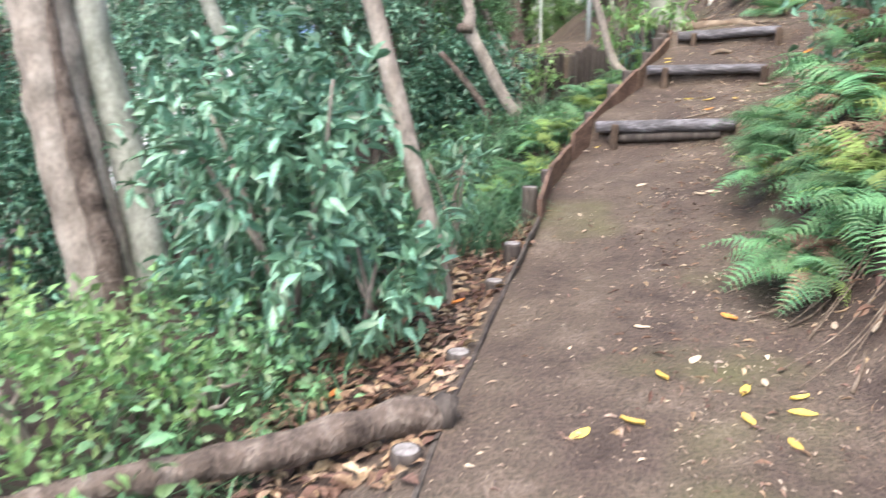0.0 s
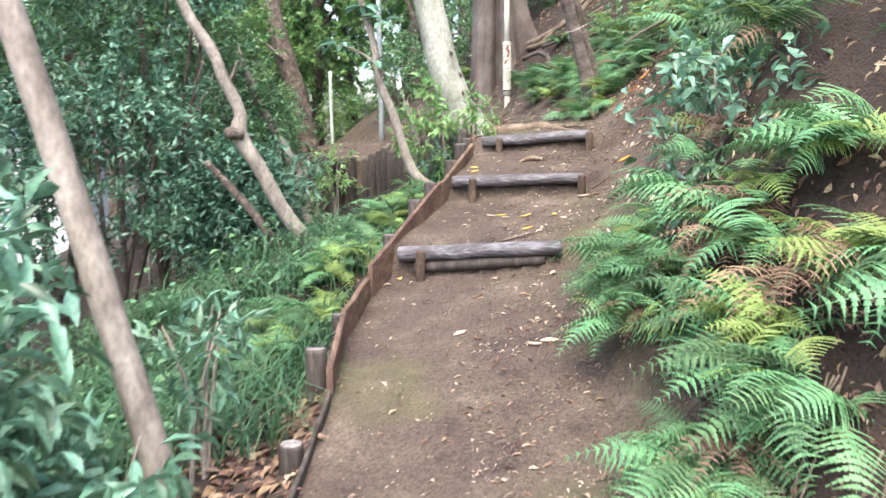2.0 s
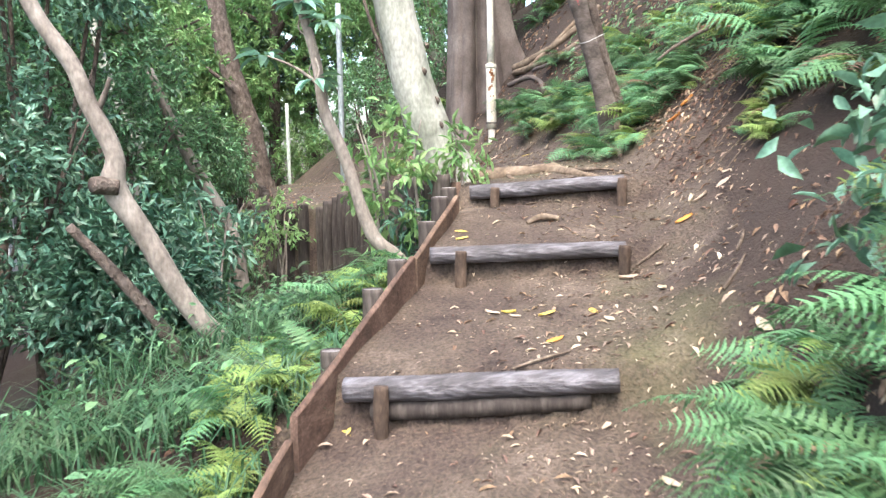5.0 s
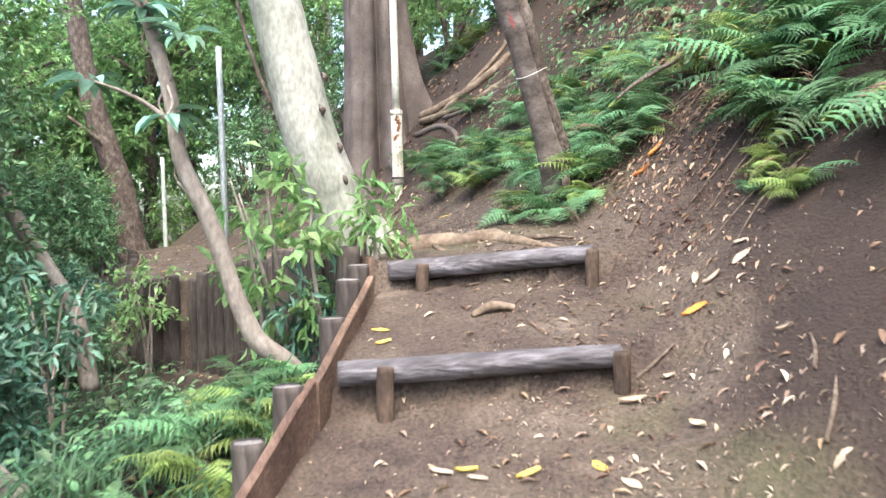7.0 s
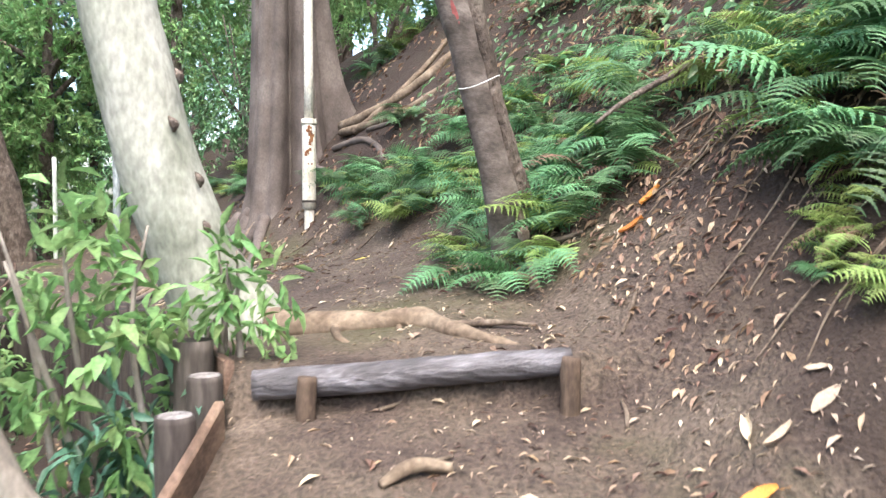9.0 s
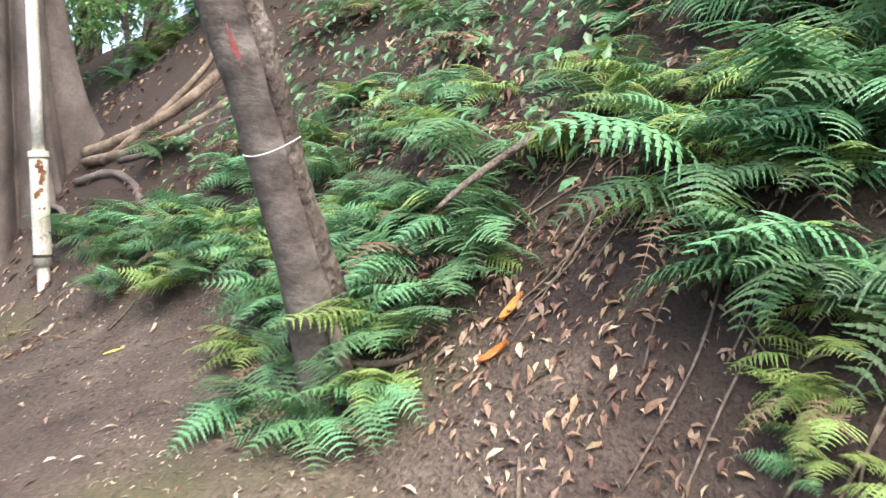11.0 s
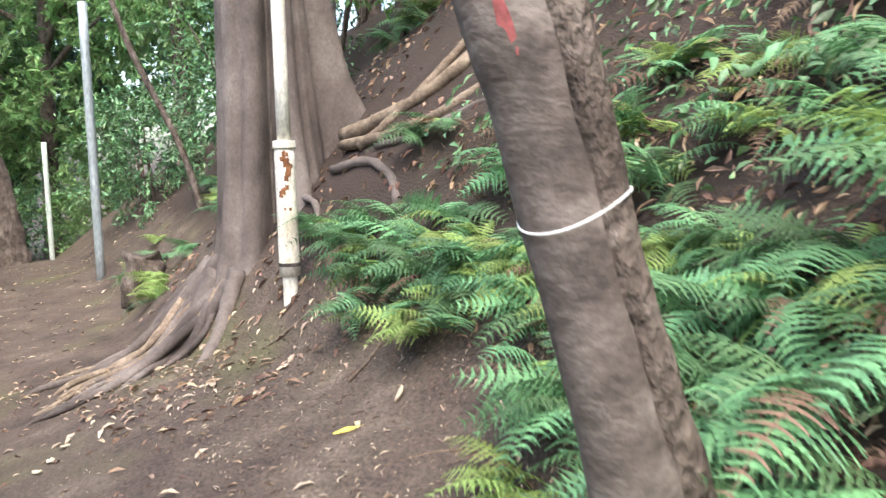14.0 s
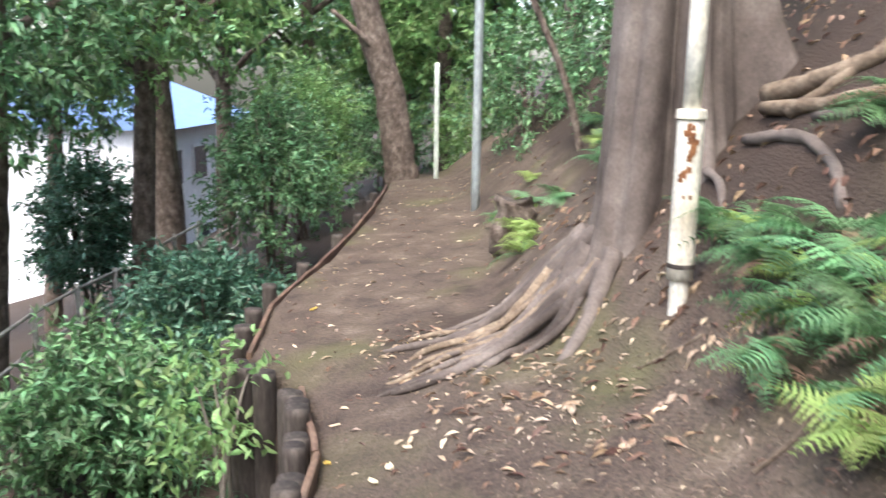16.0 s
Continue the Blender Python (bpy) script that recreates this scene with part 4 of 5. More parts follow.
for x, y, s, tone in ((4.0, 10.62, 0.62, "green"), (4.12, 10.5, 0.66, "green"), (4.3, 10.55, 0.7, "green"), (3.93, 10.95, 0.6, "green"), (4.35, 14.95, 0.5, "green"), (4.45, 14.55, 0.5, "pale"), (4.6, 13.6, 0.8, "green"), (4.3, 8.75, 0.5, "pale"),
                      (4.55, 9.15, 0.5, "pale"), (4.9, 9.6, 1.1, "green"), (4.75, 9.1, 1.0, "green"), (4.2, 11.3, 0.7, "green"), (4.25, 11.6, 0.7, "pale"), (4.32, 10.72, 0.75, "pale"), (4.45, 10.58, 0.75, "green"), (4.16, 10.5, 0.62, "pale"), (4.02, 10.52, 0.62, "green"), (4.55, 10.78, 0.8, "green"), (4.8, 9.65, 0.85, "pale"), (4.75, 11.05, 0.85, "pale"), (4.95, 10.8, 0.9, "green"), (4.7, 10.6, 0.7, "green"), (5.0, 10.3, 0.85, "pale"), (5.2, 11.3, 0.8, "green")):
    fern(rng, x, y, s, tone, 9, 90)
fern(rng, 4.32, 9.05, 0.25, "green", 6, 0, spread=2.0)


# ---- shrubs and woodland ----
def shrub(name, centre, radii, count, per, length, width, mat, label, seed, category="shrub", low=True, stems=4, bark=BARK_TAN, **kw):
    cx, cy, cz = centre
    z = ground(cx, cy)
    t = thing(name, (cx, cy, z), label, category)
    r = np.random.default_rng(seed)
    for k in range(stems):
        dx, dy, dz = r.uniform(-0.7, 0.7) * radii[0], r.uniform(-0.7, 0.7) * radii[1], r.uniform(0.3, 0.8) * radii[2]
        b = (r.normal(0, 0.06), r.normal(0, 0.06))
        rad = 0.008 + 0.012 * max(radii)
        v, f = (tube([(*b, -0.15, rad * 1.2), (b[0] + dx * 0.3, b[1] + dy * 0.3, (cz - z) * 0.5, rad), (dx * 0.7, dy * 0.7, cz - z + dz * 0.2, rad * 0.7), (dx, dy, cz - z + dz, rad * 0.3)], 7, 4, 0.08, 8, k))
        link_mesh("stem", v, f, bark, t)
    v, f = sprays(r, centre, radii, count, per, length, width, low, **kw)
    link_mesh("foliage", (np.array(v) + np.array((0, 0, cz - z))).tolist(), f, mat, t)
    return t


GLOSSY = "dense glossy broad-leaved shrub beside the path"
shrub("broadleaf_shrub", (-0.55, 4.3, 0.35), (0.6, 0.75, 0.95), 190, 11, 0.13, 0.34, LEAF_BLUE, GLOSSY, 31, low=False, reach=0.22, droop=0.45)
shrub("broadleaf_shrub", (-0.1, 4.15, -0.05), (0.4, 0.5, 0.4), 60, 10, 0.12, 0.34, LEAF_BLUE, GLOSSY, 32, low=False, reach=0.2, droop=0.45)
shrub("broadleaf_shrub", (-1.15, 5.2, 0.3), (0.75, 0.8, 1.1), 170, 11, 0.12, 0.34, LEAF_BLUE, GLOSSY, 33, low=False, reach=0.22, droop=0.4)
shrub("leafy_sapling", (0.22, 5.55, 0.2), (0.22, 0.22, 0.28), 16, 11, 0.1, 0.28, LEAF_BLUE, "young sapling with whorls of pale narrow leaves", 34, low=False, reach=0.16)
shrub("leafy_sapling", (2.13, 10.25, 1.2), (0.4, 0.32, 0.55), 48, 9, 0.11, 0.36, LEAF_LIGHT, "young sapling with drooping light green leaves at the step edge", 35, low=False, reach=0.2, droop=0.7)
shrub("leafy_sapling", (2.62, 10.2, 1.32), (0.15, 0.14, 0.3), 16, 9, 0.1, 0.28, LEAF_LIGHT, "young sapling with drooping light green leaves at the step edge", 36, low=False, reach=0.15, droop=0.7)
shrub("leafy_sapling", (2.35, 10.2, 0.85), (0.25, 0.22, 0.25), 24, 10, 0.12, 0.25, LEAF_DARK, "dark leafy seedling among the timber posts", 37, low=False, reach=0.2, droop=0.6)
shrub("weed_clump", (-1.5, 3.2, -0.35), (0.8, 0.8, 0.35), 150, 10, 0.07, 0.5, LEAF_LIGHT, "light green weeds growing below the path", 38, stems=4, bottom=-0.3)
shrub("weed_clump", (-0.75, 3.35, -0.4), (0.45, 0.5, 0.22), 70, 10, 0.06, 0.5, LEAF_MID, "light green weeds growing below the path", 39, stems=3, bottom=-0.3)
shrub("bank_shrub", (3.15, 6.0, 1.25), (0.45, 0.5, 0.45), 70, 9, 0.1, 0.42, LEAF_BLUE, "blue-green leafy shrub among ferns on the bank", 40, low=False)
shrub("leafy_sapling", (1.35, 15.6, 0.55), (0.35, 0.4, 0.35), 45, 9, 0.1, 0.4, LEAF_LIGHT, "light green seedling below the path edge", 42, low=False)
shrub("leafy_sapling", (0.75, 12.7, 0.75), (0.35, 0.35, 0.45), 34, 9, 0.12, 0.32, LEAF_BLUE, "young sapling with blue-green leaves on the slope", 43, low=False)
MASS = "dense dark green woodland shrub on the slope below the path"
k = 50
for x, y, zc, rx, ry, rz, mat in (
        (-1.3, 11.6, 0.9, 1.6, 1.3, 1.7, LEAF_BLUE), (-3.0, 9.9, 0.4, 1.6, 1.4, 1.9, LEAF_BLUE), (-0.5, 13.6, 1.3, 1.3, 1.3, 1.6, LEAF_MID), (-2.4, 13.3, 2.1, 1.8, 1.6, 2.2, LEAF_MID),
        (-4.8, 12.0, 1.6, 2.0, 1.8, 2.4, LEAF_BLUE), (0.1, 16.6, 0.0, 0.9, 1.0, 0.6, LEAF_MID), (0.1, 18.9, 0.2, 0.8, 1.2, 0.6, LEAF_DARK), (-2.1, 20.6, 0.7, 0.5, 0.9, 1.1, LEAF_DARK), 
        (0.15, 21.5, 1.4, 0.9, 1.4, 1.2, LEAF_MID), (-0.2, 24.2, 1.6, 1.0, 1.3, 1.5, LEAF_LIGHT), (-0.7, 26.8, 1.6, 1.0, 1.2, 1.6, LEAF_MID),
        (-0.9, 12.4, 3.4, 1.5, 1.3, 1.2, LEAF_BLUE), (-3.4, 11.0, 3.3, 1.8, 1.5, 1.3, LEAF_MID), (0.4, 29.6, 1.2, 1.3, 0.9, 1.3, LEAF_MID), (2.8, 29.0, 1.4, 1.4, 1.0, 1.4, LEAF_LIGHT), (-5.5, 9.2, -0.2, 1.0, 1.3, 1.0, LEAF_DARK),
        (-4.3, 7.4, -0.6, 1.3, 1.1, 1.2, LEAF_DARK), (-3.6, 4.6, -1.0, 0.9, 0.9, 0.7, LEAF_MID), (-6.6, 9.5, 1.2, 1.8, 1.8, 2.6, LEAF_DARK), (0.05, 11.2, 0.3, 0.7, 0.8, 0.8, LEAF_DARK)):
    shrub("woodland_shrub", (x, y, zc), (rx, ry, rz), 520, 15, 0.1, 0.36, mat, MASS, k, bottom=-0.8, stems=5, bark=BARK_DARK)
    k += 1
for x, y, zc, rx, ry, rz, mat in ((3.6, 23.6, 2.6, 1.1, 1.6, 1.5, LEAF_MID), (5.0, 20.5, 3.6, 1.5, 1.7, 1.7, LEAF_MID), (6.0, 17.8, 5.0, 1.5, 1.5, 1.6, LEAF_LIGHT), (6.4, 15.6, 4.9, 1.1, 1.2, 1.1, LEAF_LIGHT),
                                  (7.4, 11.0, 5.2, 1.2, 1.4, 1.2, LEAF_MID), (5.3, 7.4, 2.9, 1.2, 1.2, 1.1, LEAF_MID), (4.6, 5.4, 2.3, 1.0, 1.1, 1.0, LEAF_DARK), (4.4, 3.4, 2.0, 1.0, 1.0, 1.0, LEAF_MID), (7.6, 13.8, 6.0, 1.6, 1.8, 1.6, LEAF_MID), (6.7, 21.8, 6.0, 1.7, 1.7, 1.8, LEAF_LIGHT), (5.7, 19.4, 5.3, 1.3, 1.3, 1.2, LEAF_LIGHT)):
    shrub("bank_bush", (x, y, zc), (rx, ry, rz), 380, 14, 0.1, 0.38, mat, "leafy bush growing high on the fern bank", k, bottom=-0.8, stems=4, bark=BARK_DARK)
    k += 1


def wood_tree(x, y, h, r, spread, mat, label, seed, bark=BARK_DARK, count=520, low_crown=0.45, length=0.15):
    q = np.random.default_rng(seed)
    z = ground(x, y)
    lx, ly = q.normal(0, 0.12) * h * 0.5, q.normal(0, 0.1) * h * 0.5
    limbs = []
    for i in range(5):
        a, s = q.uniform(0, 6.28), q.uniform(0.4, 0.8)
        b = (x + lx * s, y + ly * s, z + h * s)
        limbs.append([(*b, r * 0.45), (b[0] + math.cos(a) * spread * 0.4, b[1] + math.sin(a) * spread * 0.4, b[2] + h * 0.08, r * 0.3), (b[0] + math.cos(a) * spread * 0.85, b[1] + math.sin(a) * spread * 0.85, b[2] + h * 0.14, r * 0.1)])
    c = low_crown + (1 - low_crown) * 0.5
    tree("woodland_tree", [(x, y, z - 0.3, r * 1.5), (x, y, z + 0.2, r * 1.1), (x + lx * 0.4, y + ly * 0.4, z + h * 0.4, r * 0.85), (x + lx * 0.7, y + ly * 0.7, z + h * 0.7, r * 0.6), (x + lx, y + ly, z + h * 0.92, r * 0.2)],
         bark, label, 12, 0.08, ((x + lx * 0.6, y + ly * 0.6, z + h * c), (spread, spread, h * (1 - low_crown) * 0.55), count, 14, length, 0.42, mat), seed, limbs=limbs)


FAR = "tall woodland tree with leafy crown beyond the path"
for i, (x, y, h, r, s, mat, lc) in enumerate((
        (-3.0, 17.0, 7, 0.16, 2.2, LEAF_MID, 0.4), (-2.3, 18.8, 6.5, 0.12, 2.0, LEAF_MID, 0.42), (-4.6, 24.0, 7.5, 0.14, 2.2, LEAF_DARK, 0.4), (-2.2, 23.6, 8, 0.24, 2.4, LEAF_LIGHT, 0.4), (-1.4, 20.6, 7.5, 0.15, 1.8, LEAF_LIGHT, 0.38), (-5.0, 30.0, 9, 0.2, 2.6, LEAF_LIGHT, 0.55), (-6.0, 15.5, 9, 0.2, 2.8, LEAF_DARK, 0.3),
        (1.6, 31.0, 8, 0.2, 2.8, LEAF_LIGHT, 0.12), (4.6, 29.0, 8, 0.2, 2.8, LEAF_LIGHT, 0.1), (-1.8, 32.0, 9, 0.2, 3.0, LEAF_LIGHT, 0.12), (3.1, 34.5, 10, 0.2, 3.2, LEAF_DARK, 0.08), (-0.2, 37.0, 10, 0.2, 3.4, LEAF_MID, 0.08),
        (7.6, 24.5, 8, 0.2, 2.8, LEAF_LIGHT, 0.1), (8.8, 20.0, 7, 0.2, 2.6, LEAF_LIGHT, 0.1), (9.2, 16.5, 7, 0.2, 2.6, LEAF_MID, 0.1), (9.0, 12.0, 7, 0.2, 2.6, LEAF_MID, 0.1),
        (-9.5, 12.5, 10, 0.22, 3.0, LEAF_DARK, 0.15), (-10.5, 19.0, 10, 0.22, 3.2, LEAF_MID, 0.25), (-8.6, 25.5, 10, 0.22, 3.0, LEAF_MID, 0.3), (-7.5, 6.5, 9, 0.22, 2.4, LEAF_DARK, 0.2),
        (8.0, 8.0, 7, 0.2, 2.6, LEAF_DARK, 0.1), (7.0, 3.0, 7, 0.2, 2.4, LEAF_MID, 0.1), (-3.0, 28.5, 8, 0.2, 2.2, LEAF_MID, 0.5), (4.3, 25.6, 7, 0.15, 2.0, LEAF_LIGHT, 0.15), (0.6, 33.5, 9, 0.2, 2.6, LEAF_MID, 0.05), (10.5, 29, 10, 0.22, 3.4, LEAF_MID, 0.05), (-1.0, 43, 12, 0.22, 4.5, LEAF_MID, 0.05), (6.5, 41, 12, 0.22, 4.5, LEAF_MID, 0.05))):
    wood_tree(x, y, h, r, s, mat, FAR, 200 + i, count=600 if y < 28 else 640, low_crown=lc, length=0.13 if y < 28 else 0.22)
tree("bank_tree", [(3.75, 5.2, 1.1, 0.1), (3.72, 5.2, 1.5, 0.085), (3.68, 5.2, 2.2, 0.075), (3.6, 5.2, 4.2, 0.05)], BARK_GREY, "slender grey tree standing in ferns on the bank", 12, 0.08, ((3.5, 5.2, 4.8), (1.1, 1.1, 0.8), 120, 9, 0.1, 0.4, LEAF_DARK), 61)
tree("pale_far_tree", [(6.5, 29.0, ground(6.5, 29) - 0.3, 0.28), (6.45, 29.0, 6.0, 0.24), (6.3, 29.0, 9.0, 0.2), (6.2, 29, 12, 0.12)], BARK_PALE, "pale trunk standing behind the buttressed tree", 12, 0.03, ((6.2, 29, 12.5), (2.0, 2.0, 1.4), 140, 9, 0.13, 0.4, LEAF_MID), 62)
tree("slim_tree", [(4.1, 20.0, ground(4.1, 20) - 0.2, 0.045), (3.85, 20.0, 2.7, 0.04), (3.3, 20.0, 4.0, 0.035), (2.9, 20.0, 5.6, 0.02)], BARK_DARK, "thin dark sapling stem leaning over the path", 9, 0.06, ((2.8, 20, 6.0), (0.9, 0.9, 0.6), 70, 9, 0.1, 0.4, LEAF_LIGHT), 63)
tree("slim_tree", [(0.9, 13.8, -0.1, 0.09), (0.8, 13.8, 0.6, 0.07), (0.35, 13.8, 1.5, 0.065), (0.0, 13.8, 2.4, 0.05)], BARK_TAN, "pale leaning stem among shrubs below the path", 12, 0.05, None, 64)
tree("slim_tree", [(0.35, 13.9, ground(0.35, 13.9) - 0.2, 0.08), (0.05, 14.3, 0.75, 0.07), (-0.25, 14.6, 1.5, 0.065), (-0.6, 15.0, 2.4, 0.06), (-0.9, 15.3, 3.6, 0.04)], BARK_PALE, "pale leaning stem among shrubs below the path", 12, 0.05, None, 65)
v, f = tube([(0, 0, -0.1, 0.22), (0, 0, 0.25, 0.19), (0.02, 0, 0.42, 0.17), (0.03, 0, 0.34, 0.12)], 16, 5, 0.25, 5)
st = link_mesh("tree_stump", v, f, BARK_DARK)
st.location = on(3.32, 18.6)
tagged(st, "rotten dark tree stump beside the path", "stump")


# ---- branches and hanging roots on the bank ----
def stick(rows, mat, name, label, category):
    o = rows[0][:3]
    v, f = tube(rows, 8, 6, 0.12, 9, rows[0][0])
    ob = link_mesh(name, local(v, o), f, mat)
    ob.location = o
    tagged(ob, label, category)


stick([(4.3, 10.35, 2.1, 0.009), (4.42, 10.3, 2.2, 0.013), (4.67, 10.3, 2.33, 0.016), (4.91, 10.3, 2.45, 0.02), (5.2, 10.28, ground(5.2, 10.28), 0.03)], BARK_DARK, "exposed_root", "thick exposed root jutting from the bank", "root")
rng = np.random.default_rng(77)
for i in range(26):
    y = rng.uniform(8.9, 10.4)
    x0 = table(y, FOOT) + rng.uniform(0.9, 1.35)
    x1 = x0 - rng.uniform(0.2, 0.5)
    stick([(x0, y, ground(x0, y) + 0.01, 0.005), ((x0 + x1) / 2, y + rng.normal(0, 0.05), ground((x0 + x1) / 2, y) + 0.025, 0.004), (x1, y + rng.normal(0, 0.1), ground(x1, y), 0.003)], TWIG, "hanging_root", "thin root hanging down the bare bank", "root")
for i in range(14):
    y = 4.15 + rng.normal(0, 0.22)
    x0 = table(y, FOOT) + rng.uniform(0.45, 0.6)
    x1 = x0 - rng.uniform(0.5, 0.75)
    y1 = y - rng.uniform(0.1, 0.5)
    stick([(x0, y, ground(x0, y) + 0.12, 0.0045), ((x0 + x1) / 2, (y + y1) / 2, ground((x0 + x1) / 2, (y + y1) / 2) + 0.07, 0.004), (x1, y1, ground(x1, y1) + 0.005, 0.0025)], TWIG, "dry_stem", "dry brown fern stem hanging over the path edge", "stem")
for x, y, a, n in ((2.95, 9.3, 20, 0.16), (3.0, 9.72, 25, 0.22), (3.3, 8.62, 5, 0.2), (3.45, 7.8, 50, 0.22), (3.2, 7.5, 40, 0.3), (3.9, 9.6, 40, 0.25), (4.15, 14.2, 150, 0.3), (2.2, 7.55, 10, 0.3), (3.7, 9.3, 60, 0.2), (4.1, 13.2, 20, 0.2), (1.98, 3.9, 30, 0.25), (2.0, 3.2, 60, 0.3)):
    c, s = math.cos(radians(a)) * n, math.sin(radians(a)) * n
    stick([(x, y, ground(x, y) + 0.012, 0.007), (x + c * 0.5 + 0.01, y + s * 0.5, ground(x + c / 2, y + s / 2) + 0.018, 0.008), (x + c, y + s, ground(x + c, y + s) + 0.008, 0.004)], TWIG, "fallen_twig", "dry twig lying on the trodden soil", "twig")
stick([(2.84, 9.28, ground(2.84, 9.28) + 0.01, 0.014), (2.95, 9.3, ground(2.95, 9.3) + 0.035, 0.022), (3.06, 9.28, ground(3.06, 9.28) + 0.02, 0.016)], ROOT, "wood_chunk", "small knobbly chunk of dead wood on the path", "wood")


# ---- grass, undergrowth and litter ----
def blades(n, xs, ys, seed, length, width=0.006, edge=True):
    r = np.random.default_rng(seed)
    verts, faces = [], []
    for _ in range(n):
        y = r.uniform(*ys)
        x = (table(y, EDGE) if edge else 0) + r.uniform(*xs)
        b = np.array(on(x, y))
        a, l = r.uniform(0, 6.28), length * r.uniform(0.5, 1.2)
        d, s = np.array((math.cos(a), math.sin(a), 0)), np.array((-math.sin(a), math.cos(a), 0)) * width
        o = len(verts)
        for k, w in ((0, 1), (0.35, 1), (0.7, 0.7)):
            p = b + d * l * k * k * 0.8 + np.array((0, 0, l * (k - 0.55 * k * k)))
            verts += [tuple(p + s * w), tuple(p - s * w)]
        verts.append(tuple(b + d * l * 0.85 + np.array((0, 0, l * 0.3))))
        faces += [(o, o + 1, o + 3, o + 2), (o + 2, o + 3, o + 5, o + 4), (o + 4, o + 5, o + 6)]
    return verts, faces


v, f = merge(blades(5200, (-3.2, -0.2), (5.6, 9.6), 1, 0.55), blades(1500, (-5.5, -3.0), (5.0, 11.0), 9, 0.5), blades(500, (-1.6, -0.6), (2.2, 5.5), 2, 0.3), blades(1100, (-2.4, -0.7), (9.5, 15.5), 3, 0.4), blades(900, (-1.5, -0.2), (15.5, 20), 4, 0.35))
tagged(link_mesh("grass", v, f, GRASS), "long thin grass blades covering the slope below the path", "grass", kind="stuff")


def cover(n, xs, ys, seed, length, width, ref, mat, name, label, lift=(0.0, 0.02), flat=0.8, tilt=0.25):
    r = np.random.default_rng(seed)
    y = r.uniform(*ys, n)
    base = {"edge": EDGE, "foot": FOOT}.get(ref)
    x = np.array([(table(b, base) if base else 0.0) for b in y]) + r.uniform(*xs, n)
    z = np.array([ground(a, b) for a, b in zip(x, y)]) + r.uniform(*lift, n)
    a = r.uniform(0, 2 * math.pi, n)
    slope = np.array([ground(p + 0.05, q) - ground(p - 0.05, q) for p, q in zip(x, y)]) / 0.1
    ways = np.stack([np.cos(a), np.sin(a), np.cos(a) * slope + r.normal(0, tilt, n)], 1)
    return leaves(r, np.stack([x, y, z], 1), ways, length, width, False, 0.45, flat)


pieces = [cover(3600, (-5.5, -0.75), (2.0, 9.5), 5, 0.08, 0.5, "edge", 0, "", "", (0.02, 0.3), 0.6), cover(2200, (0.9, 3.4), (10.2, 14.0), 19, 0.07, 0.4, "foot", 0, "", "", (0.03, 0.4), 0.5), cover(3000, (-3.2, -0.75), (9.5, 22), 6, 0.09, 0.45, "edge", 0, "", "", (0.02, 0.4), 0.6)]
tagged(link_mesh("undergrowth", *merge(*pieces), LEAF_MID), "low green leaves carpeting the woodland slope", "undergrowth", kind="stuff")
pieces = [cover(2400, (-0.95, -0.04), (2.6, 6.6), 7, 0.075, 0.5, "edge", 0, "", ""), cover(700, (-1.2, -0.05), (6.6, 15), 8, 0.06, 0.5, "edge", 0, "", ""),
          cover(1000, (0.2, 1.3), (9.2, 11.2), 9, 0.045, 0.35, "foot", 0, "", ""), cover(1500, (0.4, 3.2), (3.0, 14.0), 10, 0.06, 0.32, "foot", 0, "", ""),
          cover(300, (-0.8, 0.5), (13.4, 16.6), 11, 0.08, 0.3, "foot", 0, "", "", (0.0, 0.012)), cover(520, (0.1, 2.6), (13.2, 25), 12, 0.06, 0.28, "edge", 0, "", "", (0.0, 0.01)),
          cover(380, (-0.9, 0.5), (2.5, 9.8), 13, 0.055, 0.28, "foot", 0, "", "", (0.0, 0.01)), cover(200, (0.05, 1.4), (2.0, 13), 14, 0.045, 0.28, "edge", 0, "", "", (0.0, 0.01)),
          cover(900, (0.5, 3.0), (13.5, 18.5), 15, 0.065, 0.45, "foot", 0, "", "")]
pieces.append(cover(900, (0.9, 3.4), (9.8, 14.2), 18, 0.08, 0.2, "foot", 0, "", "", (0.02, 0.35), 0.4, 0.5))
pieces.append(cover(1700, (0.3, 2.6), (9.6, 12.8), 47, 0.048, 0.36, "foot", 0, "", "", (0.0, 0.12), 0.6, 0.4))
pieces.append(cover(1200, (0.2, 2.6), (3.0, 7.2), 41, 0.06, 0.4, "foot", 0, "", "", (0.0, 0.12), 0.6, 0.4))
tagged(link_mesh("leaf_litter", *merge(*pieces), DEAD, smooth_faces=False), "brown and pale dead leaves scattered over soil and banks", "leaf litter", kind="stuff")
pieces = [cover(4600, (-0.1, 2.6), (2.2, 14.0), 16, 0.02, 0.35, "edge", 0, "", "", (0.0, 0.006), 0.9, 0.15), cover(4600, (-0.7, 0.7), (2.5, 14.5), 17, 0.03, 0.24, "foot", 0, "", "", (0.0, 0.008), 0.9, 0.2)]
tagged(link_mesh("debris", *merge(*pieces), CHIP, smooth_faces=False), "fine chips of bark and leaf on the trodden soil", "debris", kind="stuff")


